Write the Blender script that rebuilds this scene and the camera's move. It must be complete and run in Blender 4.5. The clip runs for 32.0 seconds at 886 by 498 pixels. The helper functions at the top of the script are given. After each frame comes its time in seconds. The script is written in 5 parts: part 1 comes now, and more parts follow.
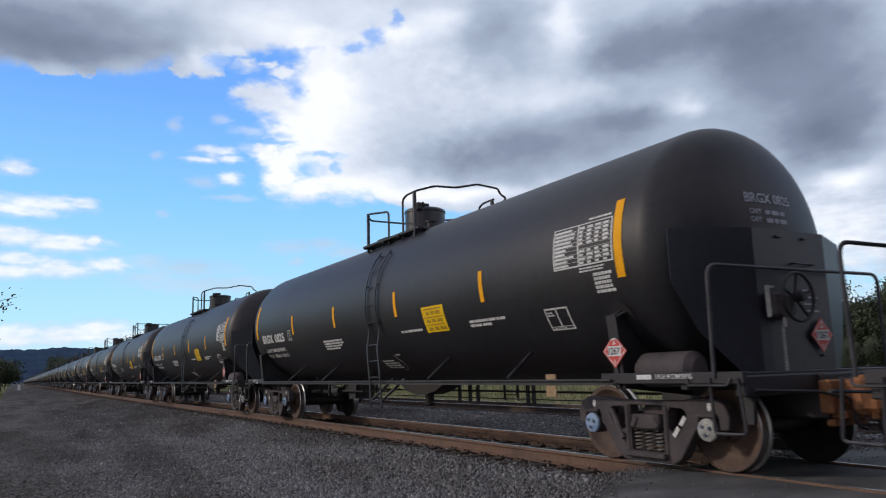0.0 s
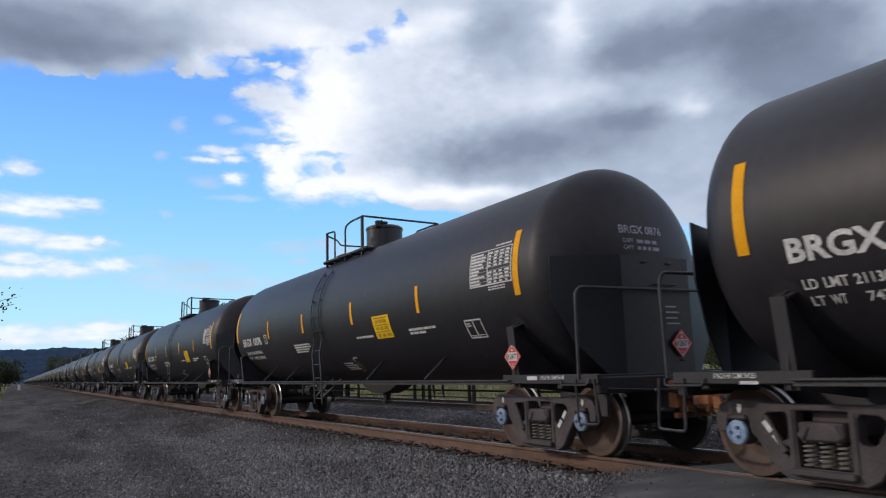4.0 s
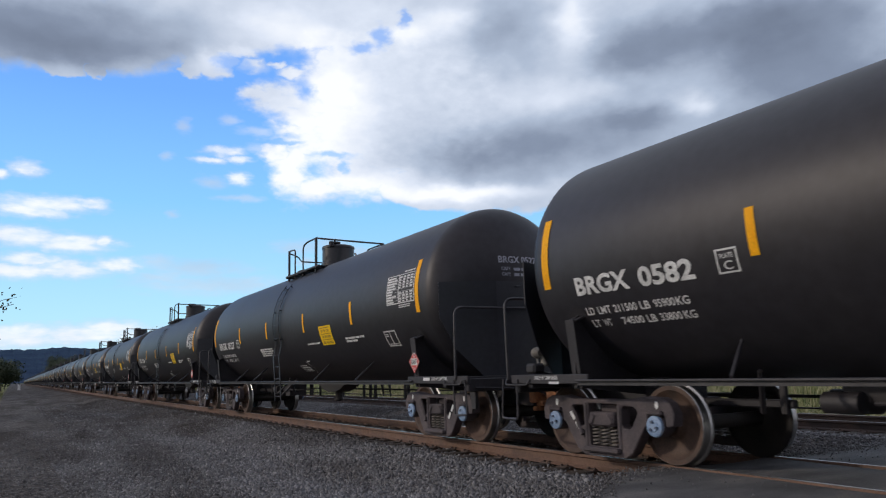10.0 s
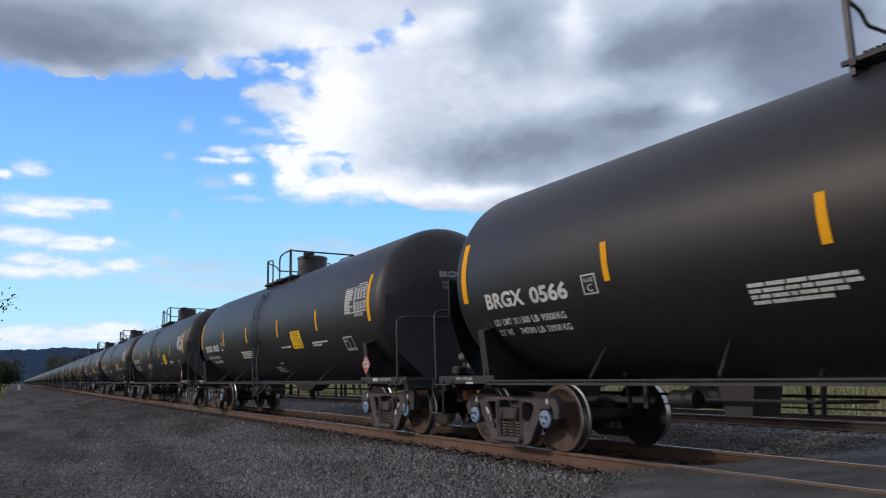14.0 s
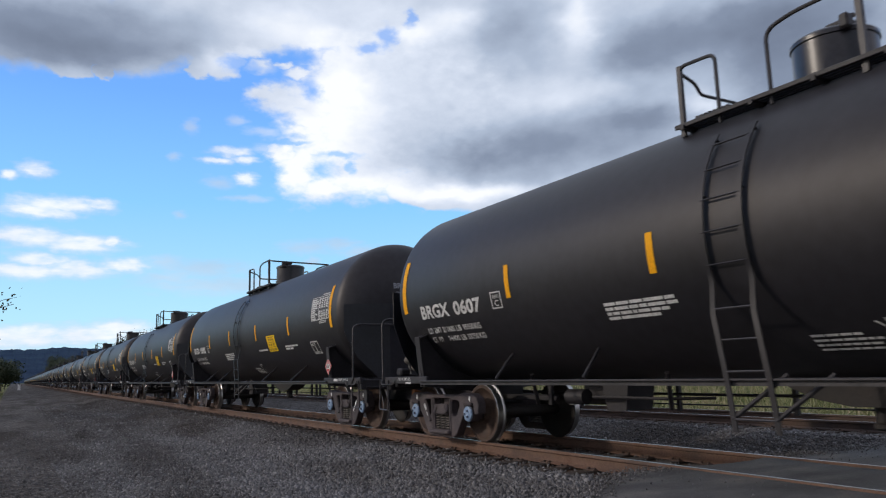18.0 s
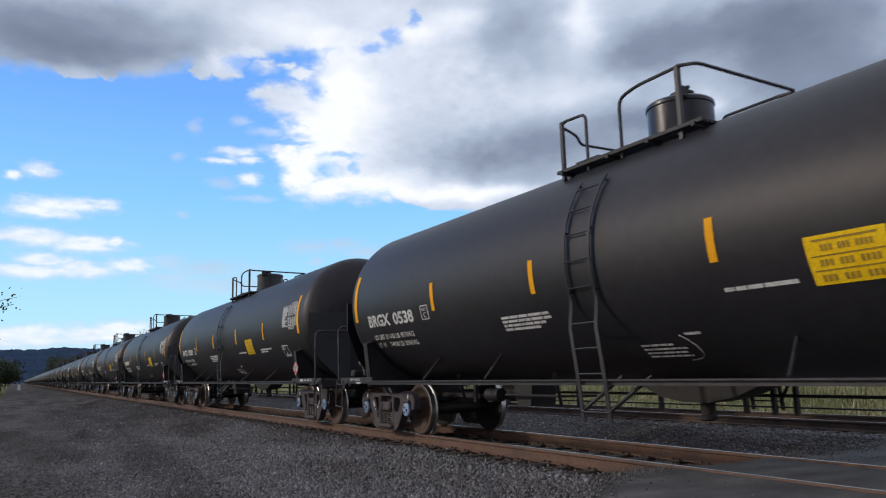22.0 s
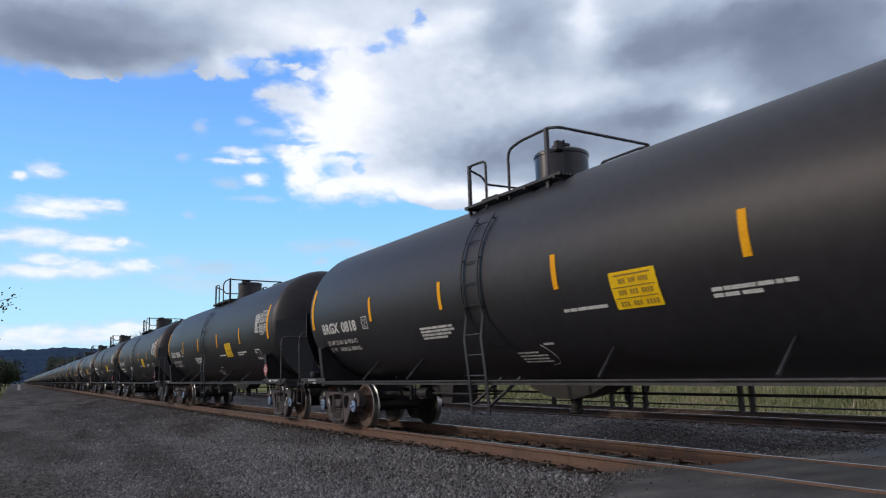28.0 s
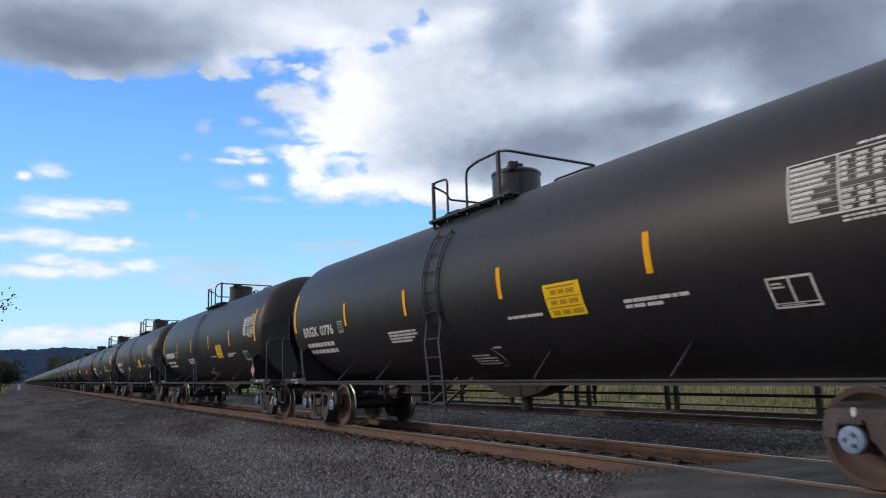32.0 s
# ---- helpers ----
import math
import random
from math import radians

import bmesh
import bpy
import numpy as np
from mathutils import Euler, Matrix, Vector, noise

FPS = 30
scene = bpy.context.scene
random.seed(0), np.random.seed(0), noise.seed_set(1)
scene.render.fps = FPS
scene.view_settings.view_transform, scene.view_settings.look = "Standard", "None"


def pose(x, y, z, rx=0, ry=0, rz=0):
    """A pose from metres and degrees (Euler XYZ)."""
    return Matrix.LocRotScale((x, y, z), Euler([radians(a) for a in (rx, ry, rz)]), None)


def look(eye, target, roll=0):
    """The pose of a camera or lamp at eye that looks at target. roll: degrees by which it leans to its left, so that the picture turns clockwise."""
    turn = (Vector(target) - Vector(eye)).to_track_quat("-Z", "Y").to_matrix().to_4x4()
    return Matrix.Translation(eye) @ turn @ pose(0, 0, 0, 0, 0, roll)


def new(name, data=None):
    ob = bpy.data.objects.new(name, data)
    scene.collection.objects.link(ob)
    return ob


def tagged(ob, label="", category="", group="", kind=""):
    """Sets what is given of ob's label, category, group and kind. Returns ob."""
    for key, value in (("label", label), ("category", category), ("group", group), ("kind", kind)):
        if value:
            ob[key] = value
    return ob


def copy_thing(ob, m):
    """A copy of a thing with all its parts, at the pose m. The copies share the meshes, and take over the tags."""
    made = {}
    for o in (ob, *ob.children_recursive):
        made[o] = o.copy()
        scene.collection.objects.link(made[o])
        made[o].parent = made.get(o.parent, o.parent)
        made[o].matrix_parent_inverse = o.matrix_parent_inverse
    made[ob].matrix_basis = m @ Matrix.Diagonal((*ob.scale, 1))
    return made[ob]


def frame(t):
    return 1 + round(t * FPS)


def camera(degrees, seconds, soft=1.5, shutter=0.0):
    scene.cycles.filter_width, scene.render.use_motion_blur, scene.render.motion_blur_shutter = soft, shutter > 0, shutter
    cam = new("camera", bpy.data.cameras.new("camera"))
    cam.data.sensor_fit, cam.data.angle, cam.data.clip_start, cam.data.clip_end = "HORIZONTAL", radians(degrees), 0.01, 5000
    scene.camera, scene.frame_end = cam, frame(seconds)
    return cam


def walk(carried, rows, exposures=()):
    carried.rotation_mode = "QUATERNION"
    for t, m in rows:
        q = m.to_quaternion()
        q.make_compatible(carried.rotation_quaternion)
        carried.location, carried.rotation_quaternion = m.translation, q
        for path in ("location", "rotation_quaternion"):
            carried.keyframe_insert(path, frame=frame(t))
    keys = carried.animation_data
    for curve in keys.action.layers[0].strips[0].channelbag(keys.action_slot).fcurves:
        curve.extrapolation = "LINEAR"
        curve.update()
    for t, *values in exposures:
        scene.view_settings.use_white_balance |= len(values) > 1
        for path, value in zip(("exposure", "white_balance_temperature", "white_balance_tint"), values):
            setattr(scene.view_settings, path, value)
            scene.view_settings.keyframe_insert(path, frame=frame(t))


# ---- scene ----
# ---- camera ----
TRACK_X, EYE_Z = 7.419, 1.141          # track centre line, eye height over the rail head (z = 0)
EYE = Vector((0, 0, EYE_Z))
YAW, PITCH = radians(30.254), radians(9.397)
AIM = Vector((math.sin(YAW) * math.cos(PITCH), math.cos(YAW) * math.cos(PITCH), math.sin(PITCH)))
cam = camera(62.03, 32.0, soft=1.15, shutter=0.1)
walk(cam, [(0, look(EYE, EYE + AIM, -1.604)), (32, look(EYE, EYE + AIM, -1.604))],
     exposures=[(0, 0.0), (32, 0.0)])

# ---- world and sun ----
SUN_DIR = Vector((-0.80, 0.45, 0.39)).normalized()
SUN_EL = math.asin(SUN_DIR.z)
SUN_AZ = math.atan2(SUN_DIR.x, SUN_DIR.y)
world = bpy.data.worlds.new("sky_world")
scene.world = world
world.use_nodes = True
wn = world.node_tree.nodes
wl = world.node_tree.links
wn.clear()
w_out, w_bg = wn.new("ShaderNodeOutputWorld"), wn.new("ShaderNodeBackground")
w_sky = wn.new("ShaderNodeTexSky")
w_sky.sky_type, w_sky.sun_disc = 'NISHITA', False
w_sky.sun_elevation, w_sky.sun_rotation = SUN_EL, SUN_AZ
w_bg.inputs["Strength"].default_value = 0.071
w_tc, w_nz, w_rp, w_mx = wn.new("ShaderNodeTexCoord"), wn.new("ShaderNodeTexNoise"), wn.new("ShaderNodeValToRGB"), wn.new("ShaderNodeMix")
w_nz.inputs["Scale"].default_value, w_nz.inputs["Detail"].default_value = 2.2, 7
w_rp.color_ramp.elements[0].position, w_rp.color_ramp.elements[1].position = 0.4, 0.58
w_mx.data_type = 'RGBA'
w_mx.inputs[7].default_value = (10.0, 9.9, 11.6, 1)
wl.new(w_tc.outputs["Generated"], w_nz.inputs["Vector"])
wl.new(w_nz.outputs["Fac"], w_rp.inputs[0])
wl.new(w_rp.outputs[0], w_mx.inputs["Factor"])
wl.new(w_sky.outputs[0], w_mx.inputs[6])
wl.new(w_mx.outputs[2], w_bg.inputs["Color"])
wl.new(w_bg.outputs[0], w_out.inputs["Surface"])

sun = new("sun", bpy.data.lights.new("sun", 'SUN'))
sun.data.energy, sun.data.angle, sun.data.color = 1.2, radians(2.0), (1.0, 0.88, 0.76)
sun.matrix_world = look((-40, 20, 30), Vector((-40, 20, 30)) - SUN_DIR)


# ---- material tools ----
def mat_new(name):
    m = bpy.data.materials.new(name)
    m.use_nodes = True
    return m, m.node_tree.nodes, m.node_tree.links, m.node_tree.nodes["Principled BSDF"]


def ramp(n, stops):
    r = n.new("ShaderNodeValToRGB")
    while len(r.color_ramp.elements) < len(stops):
        r.color_ramp.elements.new(0.5)
    for e, (at, c) in zip(r.color_ramp.elements, stops):
        e.position, e.color = at, (*c, 1) if len(c) == 3 else c
    return r


def surface(name, c1, c2, rough=(0.5, 0.7), scale=6.0, fine=60.0, bump=0.1, metal=0.0, c3=None, spec=0.5, stretch=(1, 1, 1), vary=0.0):
    """Two-scale noise colour, roughness and relief. c3: a third tone for stains. vary: change of tone from piece to piece."""
    m, n, l, b = mat_new(name)
    tc, mp = n.new("ShaderNodeTexCoord"), n.new("ShaderNodeMapping")
    mp.inputs["Scale"].default_value = stretch
    l.new(tc.outputs["Object"], mp.inputs[0])
    big, small = n.new("ShaderNodeTexNoise"), n.new("ShaderNodeTexNoise")
    for t, sc, det in ((big, scale, 5), (small, fine, 4)):
        t.inputs["Scale"].default_value, t.inputs["Detail"].default_value = sc, det
        l.new(mp.outputs[0], t.inputs["Vector"])
    r1 = ramp(n, [(0.35, c1), (0.65, c2)] if c3 is None else [(0.3, c1), (0.55, c2), (0.72, c3)])
    l.new(big.outputs["Fac"], r1.inputs[0])
    mixc = n.new("ShaderNodeMix")
    mixc.data_type, mixc.blend_type = 'RGBA', 'MULTIPLY'
    mixc.inputs["Factor"].default_value = 0.55
    r2 = ramp(n, [(0.25, (0.45, 0.45, 0.45)), (0.7, (1.25, 1.25, 1.25))])
    l.new(small.outputs["Fac"], r2.inputs[0])
    l.new(r1.outputs[0], mixc.inputs[6])
    l.new(r2.outputs[0], mixc.inputs[7])
    last = mixc.outputs[2]
    if vary:
        oi, hs = n.new("ShaderNodeObjectInfo"), n.new("ShaderNodeHueSaturation")
        mr0 = n.new("ShaderNodeMapRange")
        mr0.inputs[3].default_value, mr0.inputs[4].default_value = 1 - vary, 1 + vary
        l.new(oi.outputs["Random"], mr0.inputs[0])
        l.new(mr0.outputs[0], hs.inputs["Value"])
        l.new(last, hs.inputs["Color"])
        last = hs.outputs[0]
    l.new(last, b.inputs["Base Color"])
    mr = n.new("ShaderNodeMapRange")
    mr.inputs[3].default_value, mr.inputs[4].default_value = rough
    l.new(big.outputs["Fac"], mr.inputs[0])
    l.new(mr.outputs[0], b.inputs["Roughness"])
    b.inputs["Metallic"].default_value = metal
    b.inputs["Specular IOR Level"].default_value = spec
    if bump:
        bp = n.new("ShaderNodeBump")
        bp.inputs["Strength"].default_value, bp.inputs["Distance"].default_value = bump, 0.02
        l.new(small.outputs["Fac"], bp.inputs["Height"])
        l.new(bp.outputs[0], b.inputs["Normal"])
    return m


M_TANK = surface("tank_paint", (0.0152, 0.0145, 0.0182), (0.0195, 0.0186, 0.0228), (0.44, 0.54), 0.5, 7.0, 0.006, c3=(0.025, 0.0236, 0.0275), vary=0.2, spec=0.4)
M_TANK.node_tree.nodes["Principled BSDF"].inputs["Specular Tint"].default_value = (1.0, 0.97, 0.95, 1)
# Black shield paint, blued to carry the sky reflected in the car ends.
M_SHIELD = surface("shield_paint", (0.0125, 0.0135, 0.0195), (0.0185, 0.0195, 0.0275), (0.4, 0.5), 1.2, 14.0, 0.02, vary=0.15)
M_HOUSE = surface("housing_paint", (0.014, 0.014, 0.02), (0.024, 0.024, 0.031), (0.26, 0.4), 2.5, 20.0, 0.02, vary=0.2)
M_FRAME = surface("frame_paint", (0.0135, 0.012, 0.015), (0.027, 0.0235, 0.027), (0.5, 0.72), 3.0, 30.0, 0.06)
M_PIPE = surface("handrail_paint", (0.022, 0.021, 0.026), (0.05, 0.046, 0.05), (0.42, 0.6), 4.0, 40.0, 0.03)
M_CAST = surface("cast_steel_dust", (0.042, 0.034, 0.038), (0.075, 0.06, 0.063), (0.65, 0.85), 3.5, 45.0, 0.12, c3=(0.095, 0.074, 0.07), vary=0.2)
M_SPRING = surface("spring_steel", (0.09, 0.08, 0.072), (0.16, 0.14, 0.12), (0.5, 0.7), 8.0, 60.0, 0.06)
M_WHEEL = surface("wheel_rust", (0.055, 0.034, 0.026), (0.1, 0.06, 0.042), (0.6, 0.8), 3.0, 40.0, 0.08, c3=(0.05, 0.035, 0.03), vary=0.2)
# Oily steel; the shade behind the wheels is darkened into its colour too.
M_GREASE_SHADE = surface("greasy_steel", (0.012, 0.01, 0.009), (0.026, 0.02, 0.017), (0.6, 0.8), 4.0, 40.0, 0.08)
M_TREAD = surface("wheel_tread", (0.4, 0.39, 0.38), (0.5, 0.49, 0.48), (0.3, 0.42), 5.0, 60.0, 0.02, metal=1.0)
M_CAP_BLUE = surface("bearing_cap_blue", (0.16, 0.25, 0.4), (0.25, 0.35, 0.5), (0.45, 0.65), 12.0, 60.0, 0.05, c3=(0.28, 0.32, 0.38), vary=0.2)
M_BOLT = surface("bolt_steel", (0.08, 0.11, 0.17), (0.14, 0.17, 0.23), (0.5, 0.6), 20.0, 90.0, 0.05)
M_RUSTY = surface("coupler_rust", (0.16, 0.065, 0.028), (0.30, 0.125, 0.05), (0.75, 0.9), 5.0, 50.0, 0.15, c3=(0.09, 0.045, 0.03))
M_WHITE = surface("stencil_white", (0.55, 0.55, 0.54), (0.7, 0.7, 0.69), (0.6, 0.7), 5.0, 40.0, 0.0)
M_GREYW = surface("head_lettering", (0.3, 0.31, 0.36), (0.42, 0.43, 0.48), (0.6, 0.7), 5.0, 40.0, 0.0)
M_ORANGE = surface("reflective_amber", (0.9, 0.4, 0.004), (0.95, 0.45, 0.008), (0.6, 0.7), 6.0, 80.0, 0.0, spec=0.2)
M_YELLOW = surface("placard_yellow", (0.9, 0.56, 0.006), (0.95, 0.62, 0.012), (0.6, 0.7), 5.0, 60.0, 0.0, spec=0.2)
M_INK = surface("placard_ink", (0.3, 0.18, 0.02), (0.4, 0.24, 0.025), (0.6, 0.7), 9.0, 60.0, 0.0)
M_RUBBER = surface("hose_rubber", (0.018, 0.016, 0.016), (0.04, 0.032, 0.028), (0.6, 0.8), 9.0, 60.0, 0.1)
M_BLACK = surface("print_black", (0.02, 0.02, 0.02), (0.03, 0.03, 0.03), (0.6, 0.7), 9.0, 60.0, 0.0)
M_RED = surface("placard_red", (0.55, 0.035, 0.03), (0.65, 0.05, 0.04), (0.4, 0.55), 6.0, 60.0, 0.0)
M_SILVER = surface("brake_gear_silver", (0.22, 0.22, 0.21), (0.4, 0.39, 0.37), (0.45, 0.65), 8.0, 50.0, 0.08)
# Cream tone stands in for sunlight falling on the hand brake gear.
M_GEAR_SUNLIT = surface("gear_dust", (0.12, 0.11, 0.095), (0.24, 0.22, 0.19), (0.6, 0.8), 8.0, 50.0, 0.1)
M_TAG = surface("plywood_tag", (0.3, 0.2, 0.11), (0.4, 0.27, 0.15), (0.7, 0.8), 8.0, 50.0, 0.03)
M_RAIL = surface("rail_rust", (0.10, 0.062, 0.045), (0.158, 0.092, 0.062), (0.75, 0.9), 2.0, 45.0, 0.1, c3=(0.12, 0.06, 0.035))
M_RAILHEAD = surface("rail_head_worn", (0.4, 0.39, 0.38), (0.55, 0.54, 0.53), (0.26, 0.4), 4.0, 40.0, 0.02, metal=0.9, stretch=(1, 0.15, 1))
M_RAILTOP = surface("rail_top_dull", (0.1, 0.083, 0.075), (0.17, 0.145, 0.132), (0.55, 0.75), 4.0, 40.0, 0.04, stretch=(1, 0.2, 1))
M_RAIL_OLD = surface("rail_dark", (0.06, 0.042, 0.034), (0.11, 0.07, 0.05), (0.75, 0.9), 2.0, 45.0, 0.1)
M_TIE = surface("creosoted_tie", (0.03, 0.022, 0.017), (0.075, 0.055, 0.04), (0.8, 0.95), 4.0, 40.0, 0.25, stretch=(0.3, 3, 3))
M_ASPHALT = surface("asphalt", (0.07, 0.068, 0.068), (0.115, 0.112, 0.11), (0.8, 0.95), 1.7, 70.0, 0.5, c3=(0.165, 0.155, 0.145), spec=0.22, stretch=(0.6, 1.4, 1))


def node_math(n, l, op, a, b=None, c=None):
    k = n.new("ShaderNodeMath")
    k.operation = op
    for i, v in enumerate((a, b, c)):
        if v is None:
            continue
        if isinstance(v, (int, float)):
            k.inputs[i].default_value = v
        else:
            l.new(v, k.inputs[i])
    return k.outputs[0]


def stone_material():
    m, n, l, b = mat_new("ballast_stone")
    g, tc, nz = n.new("ShaderNodeNewGeometry"), n.new("ShaderNodeTexCoord"), n.new("ShaderNodeTexNoise")
    r = ramp(n, [(0.0, (0.085, 0.083, 0.085)), (0.45, (0.13, 0.127, 0.128)), (0.85, (0.178, 0.174, 0.174)), (1.0, (0.28, 0.274, 0.27))])
    l.new(g.outputs["Random Per Island"], r.inputs[0])
    mp = n.new("ShaderNodeMapping")
    mp.inputs["Scale"].default_value = (1.0, 0.22, 1.0)
    l.new(tc.outputs["Object"], mp.inputs[0])
    nz.inputs["Scale"].default_value, nz.inputs["Detail"].default_value = 0.9, 5
    l.new(mp.outputs[0], nz.inputs["Vector"])
    r2 = ramp(n, [(0.34, (0.66, 0.63, 0.6)), (0.62, (1.18, 1.18, 1.18))])
    l.new(nz.outputs["Fac"], r2.inputs[0])
    mx = n.new("ShaderNodeMix")
    mx.data_type, mx.blend_type = 'RGBA', 'MULTIPLY'
    mx.inputs["Factor"].default_value = 1.0
    l.new(r.outputs[0], mx.inputs[6])
    l.new(r2.outputs[0], mx.inputs[7])
    l.new(mx.outputs[2], b.inputs["Base Color"])
    b.inputs["Roughness"].default_value = 0.9
    b.inputs["Specular IOR Level"].default_value = 0.2
    return m


def ground_material():
    """Gravel near the line, weedy grass beyond the far track and along the left verge."""
    m, n, l, b = mat_new("ground_gravel_grass")
    tc, sep = n.new("ShaderNodeTexCoord"), n.new("ShaderNodeSeparateXYZ")
    l.new(tc.outputs["Object"], sep.inputs[0])
    vo = n.new("ShaderNodeTexVoronoi")
    vo.inputs["Scale"].default_value = 17.0
    l.new(tc.outputs["Object"], vo.inputs["Vector"])
    grav = ramp(n, [(0.0, (0.04, 0.037, 0.036)), (0.4, (0.078, 0.072, 0.069)), (0.8, (0.115, 0.107, 0.102)), (1.0, (0.18, 0.169, 0.16))])
    bw = n.new("ShaderNodeSeparateColor")
    l.new(vo.outputs["Color"], bw.inputs[0])
    l.new(bw.outputs[0], grav.inputs[0])
    big = n.new("ShaderNodeTexNoise")
    big.inputs["Scale"].default_value, big.inputs["Detail"].default_value = 0.9, 7
    mp = n.new("ShaderNodeMapping")
    mp.inputs["Scale"].default_value = (1.0, 0.22, 1.0)
    l.new(tc.outputs["Object"], mp.inputs[0])
    l.new(mp.outputs[0], big.inputs["Vector"])
    wear = ramp(n, [(0.36, (0.62, 0.58, 0.54)), (0.6, (1.15, 1.13, 1.1))])
    l.new(big.outputs["Fac"], wear.inputs[0])
    mx = n.new("ShaderNodeMix")
    mx.data_type, mx.blend_type = 'RGBA', 'MULTIPLY'
    mx.inputs["Factor"].default_value = 1.0
    l.new(grav.outputs[0], mx.inputs[6])
    l.new(wear.outputs[0], mx.inputs[7])
    side = node_math(n, l, 'ABSOLUTE', node_math(n, l, 'SUBTRACT', sep.outputs["X"], 7.419))
    rusty = n.new("ShaderNodeMapRange")
    rusty.inputs[1].default_value, rusty.inputs[2].default_value = 1.55, 1.1
    l.new(node_math(n, l, 'MULTIPLY_ADD', big.outputs["Fac"], 0.5, node_math(n, l, 'SUBTRACT', side, 0.25)), rusty.inputs[0])
    rust = n.new("ShaderNodeMix")
    rust.data_type = 'RGBA'
    rust.inputs[7].default_value = (0.085, 0.055, 0.04, 1)
    l.new(node_math(n, l, 'MULTIPLY', rusty.outputs[0], 0.8), rust.inputs["Factor"])
    l.new(mx.outputs[2], rust.inputs[6])
    gn = n.new("ShaderNodeTexNoise")
    gn.inputs["Scale"].default_value, gn.inputs["Detail"].default_value = 1.7, 8
    l.new(tc.outputs["Object"], gn.inputs["Vector"])
    grass = ramp(n, [(0.3, (0.07, 0.10, 0.03)), (0.5, (0.17, 0.19, 0.07)), (0.7, (0.34, 0.29, 0.16))])
    l.new(gn.outputs["Fac"], grass.inputs[0])
    right = n.new("ShaderNodeMapRange")
    right.inputs[1].default_value, right.inputs[2].default_value = 16.6, 17.6
    wob = n.new("ShaderNodeMath")
    wob.operation = 'MULTIPLY_ADD'
    wob.inputs[1].default_value = 1.2
    l.new(big.outputs["Fac"], wob.inputs[0])
    l.new(sep.outputs["X"], wob.inputs[2])
    l.new(wob.outputs[0], right.inputs[0])
    left = n.new("ShaderNodeMapRange")
    left.inputs[1].default_value, left.inputs[2].default_value = -0.6, -1.6
    l.new(sep.outputs["X"], left.inputs[0])
    both = n.new("ShaderNodeMath")
    both.operation = 'MAXIMUM'
    l.new(right.outputs[0], both.inputs[0])
    l.new(left.outputs[0], both.inputs[1])
    mg = n.new("ShaderNodeMix")
    mg.data_type = 'RGBA'
    l.new(both.outputs[0], mg.inputs["Factor"])
    l.new(rust.outputs[2], mg.inputs[6])
    l.new(grass.outputs[0], mg.inputs[7])
    l.new(mg.outputs[2], b.inputs["Base Color"])
    b.inputs["Roughness"].default_value = 0.95
    b.inputs["Specular IOR Level"].default_value = 0.05
    bp = n.new("ShaderNodeBump")
    bp.inputs["Strength"].default_value, bp.inputs["Distance"].default_value = 0.8, 0.03
    l.new(vo.outputs["Distance"], bp.inputs["Height"])
    l.new(bp.outputs[0], b.inputs["Normal"])
    return m


def leaf_material(name, c1, c2, c3):
    m, n, l, b = mat_new(name)
    g = n.new("ShaderNodeNewGeometry")
    r = ramp(n, [(0.0, c1), (0.6, c2), (1.0, c3)])
    l.new(g.outputs["Random Per Island"], r.inputs[0])
    l.new(r.outputs[0], b.inputs["Base Color"])
    b.inputs["Roughness"].default_value = 0.7
    b.inputs["Specular IOR Level"].default_value = 0.2
    return m


M_STONE, M_GROUND = stone_material(), ground_material()
# Field tree green, lightened and greyed to carry the haze over them.
M_LEAF_HAZY = leaf_material("leaves", (0.05, 0.064, 0.04), (0.068, 0.084, 0.05), (0.09, 0.102, 0.062))
M_LEAF_DRY = leaf_material("leaves_autumn", (0.05, 0.05, 0.018), (0.08, 0.08, 0.03), (0.12, 0.09, 0.035))


def grass_material():
    """Green and straw-coloured patches, with a change of tone from blade to blade."""
    m, n, l, b = mat_new("grass_blades")
    g, tc, nz, ad = n.new("ShaderNodeNewGeometry"), n.new("ShaderNodeTexCoord"), n.new("ShaderNodeTexNoise"), n.new("ShaderNodeMath")
    nz.inputs["Scale"].default_value, nz.inputs["Detail"].default_value = 0.55, 6
    l.new(tc.outputs["Object"], nz.inputs["Vector"])
    ad.operation = 'MULTIPLY_ADD'
    ad.inputs[1].default_value = 0.3
    l.new(g.outputs["Random Per Island"], ad.inputs[0])
    l.new(nz.outputs["Fac"], ad.inputs[2])
    r = ramp(n, [(0.42, (0.085, 0.11, 0.05)), (0.58, (0.17, 0.195, 0.09)), (0.72, (0.29, 0.28, 0.15)), (0.86, (0.44, 0.37, 0.26))])
    l.new(ad.outputs[0], r.inputs[0])
    l.new(r.outputs[0], b.inputs["Base Color"])
    b.inputs["Roughness"].default_value = 0.8
    b.inputs["Specular IOR Level"].default_value = 0.15
    return m


M_GRASS = grass_material()
M_BARK = surface("bark", (0.05, 0.04, 0.032), (0.1, 0.08, 0.062), (0.8, 0.95), 5.0, 40.0, 0.3, stretch=(3, 3, 0.5))
M_LEAF_BUSH = leaf_material("leaves_bush", (0.03, 0.042, 0.026), (0.048, 0.062, 0.036), (0.075, 0.088, 0.05))
# Woods with the blue haze of distance mixed into their colour.
M_HILL_HAZE = surface("wooded_ridge", (0.026, 0.04, 0.07), (0.044, 0.06, 0.09), (0.9, 1.0), 0.02, 0.15, 0.0, spec=0.05)


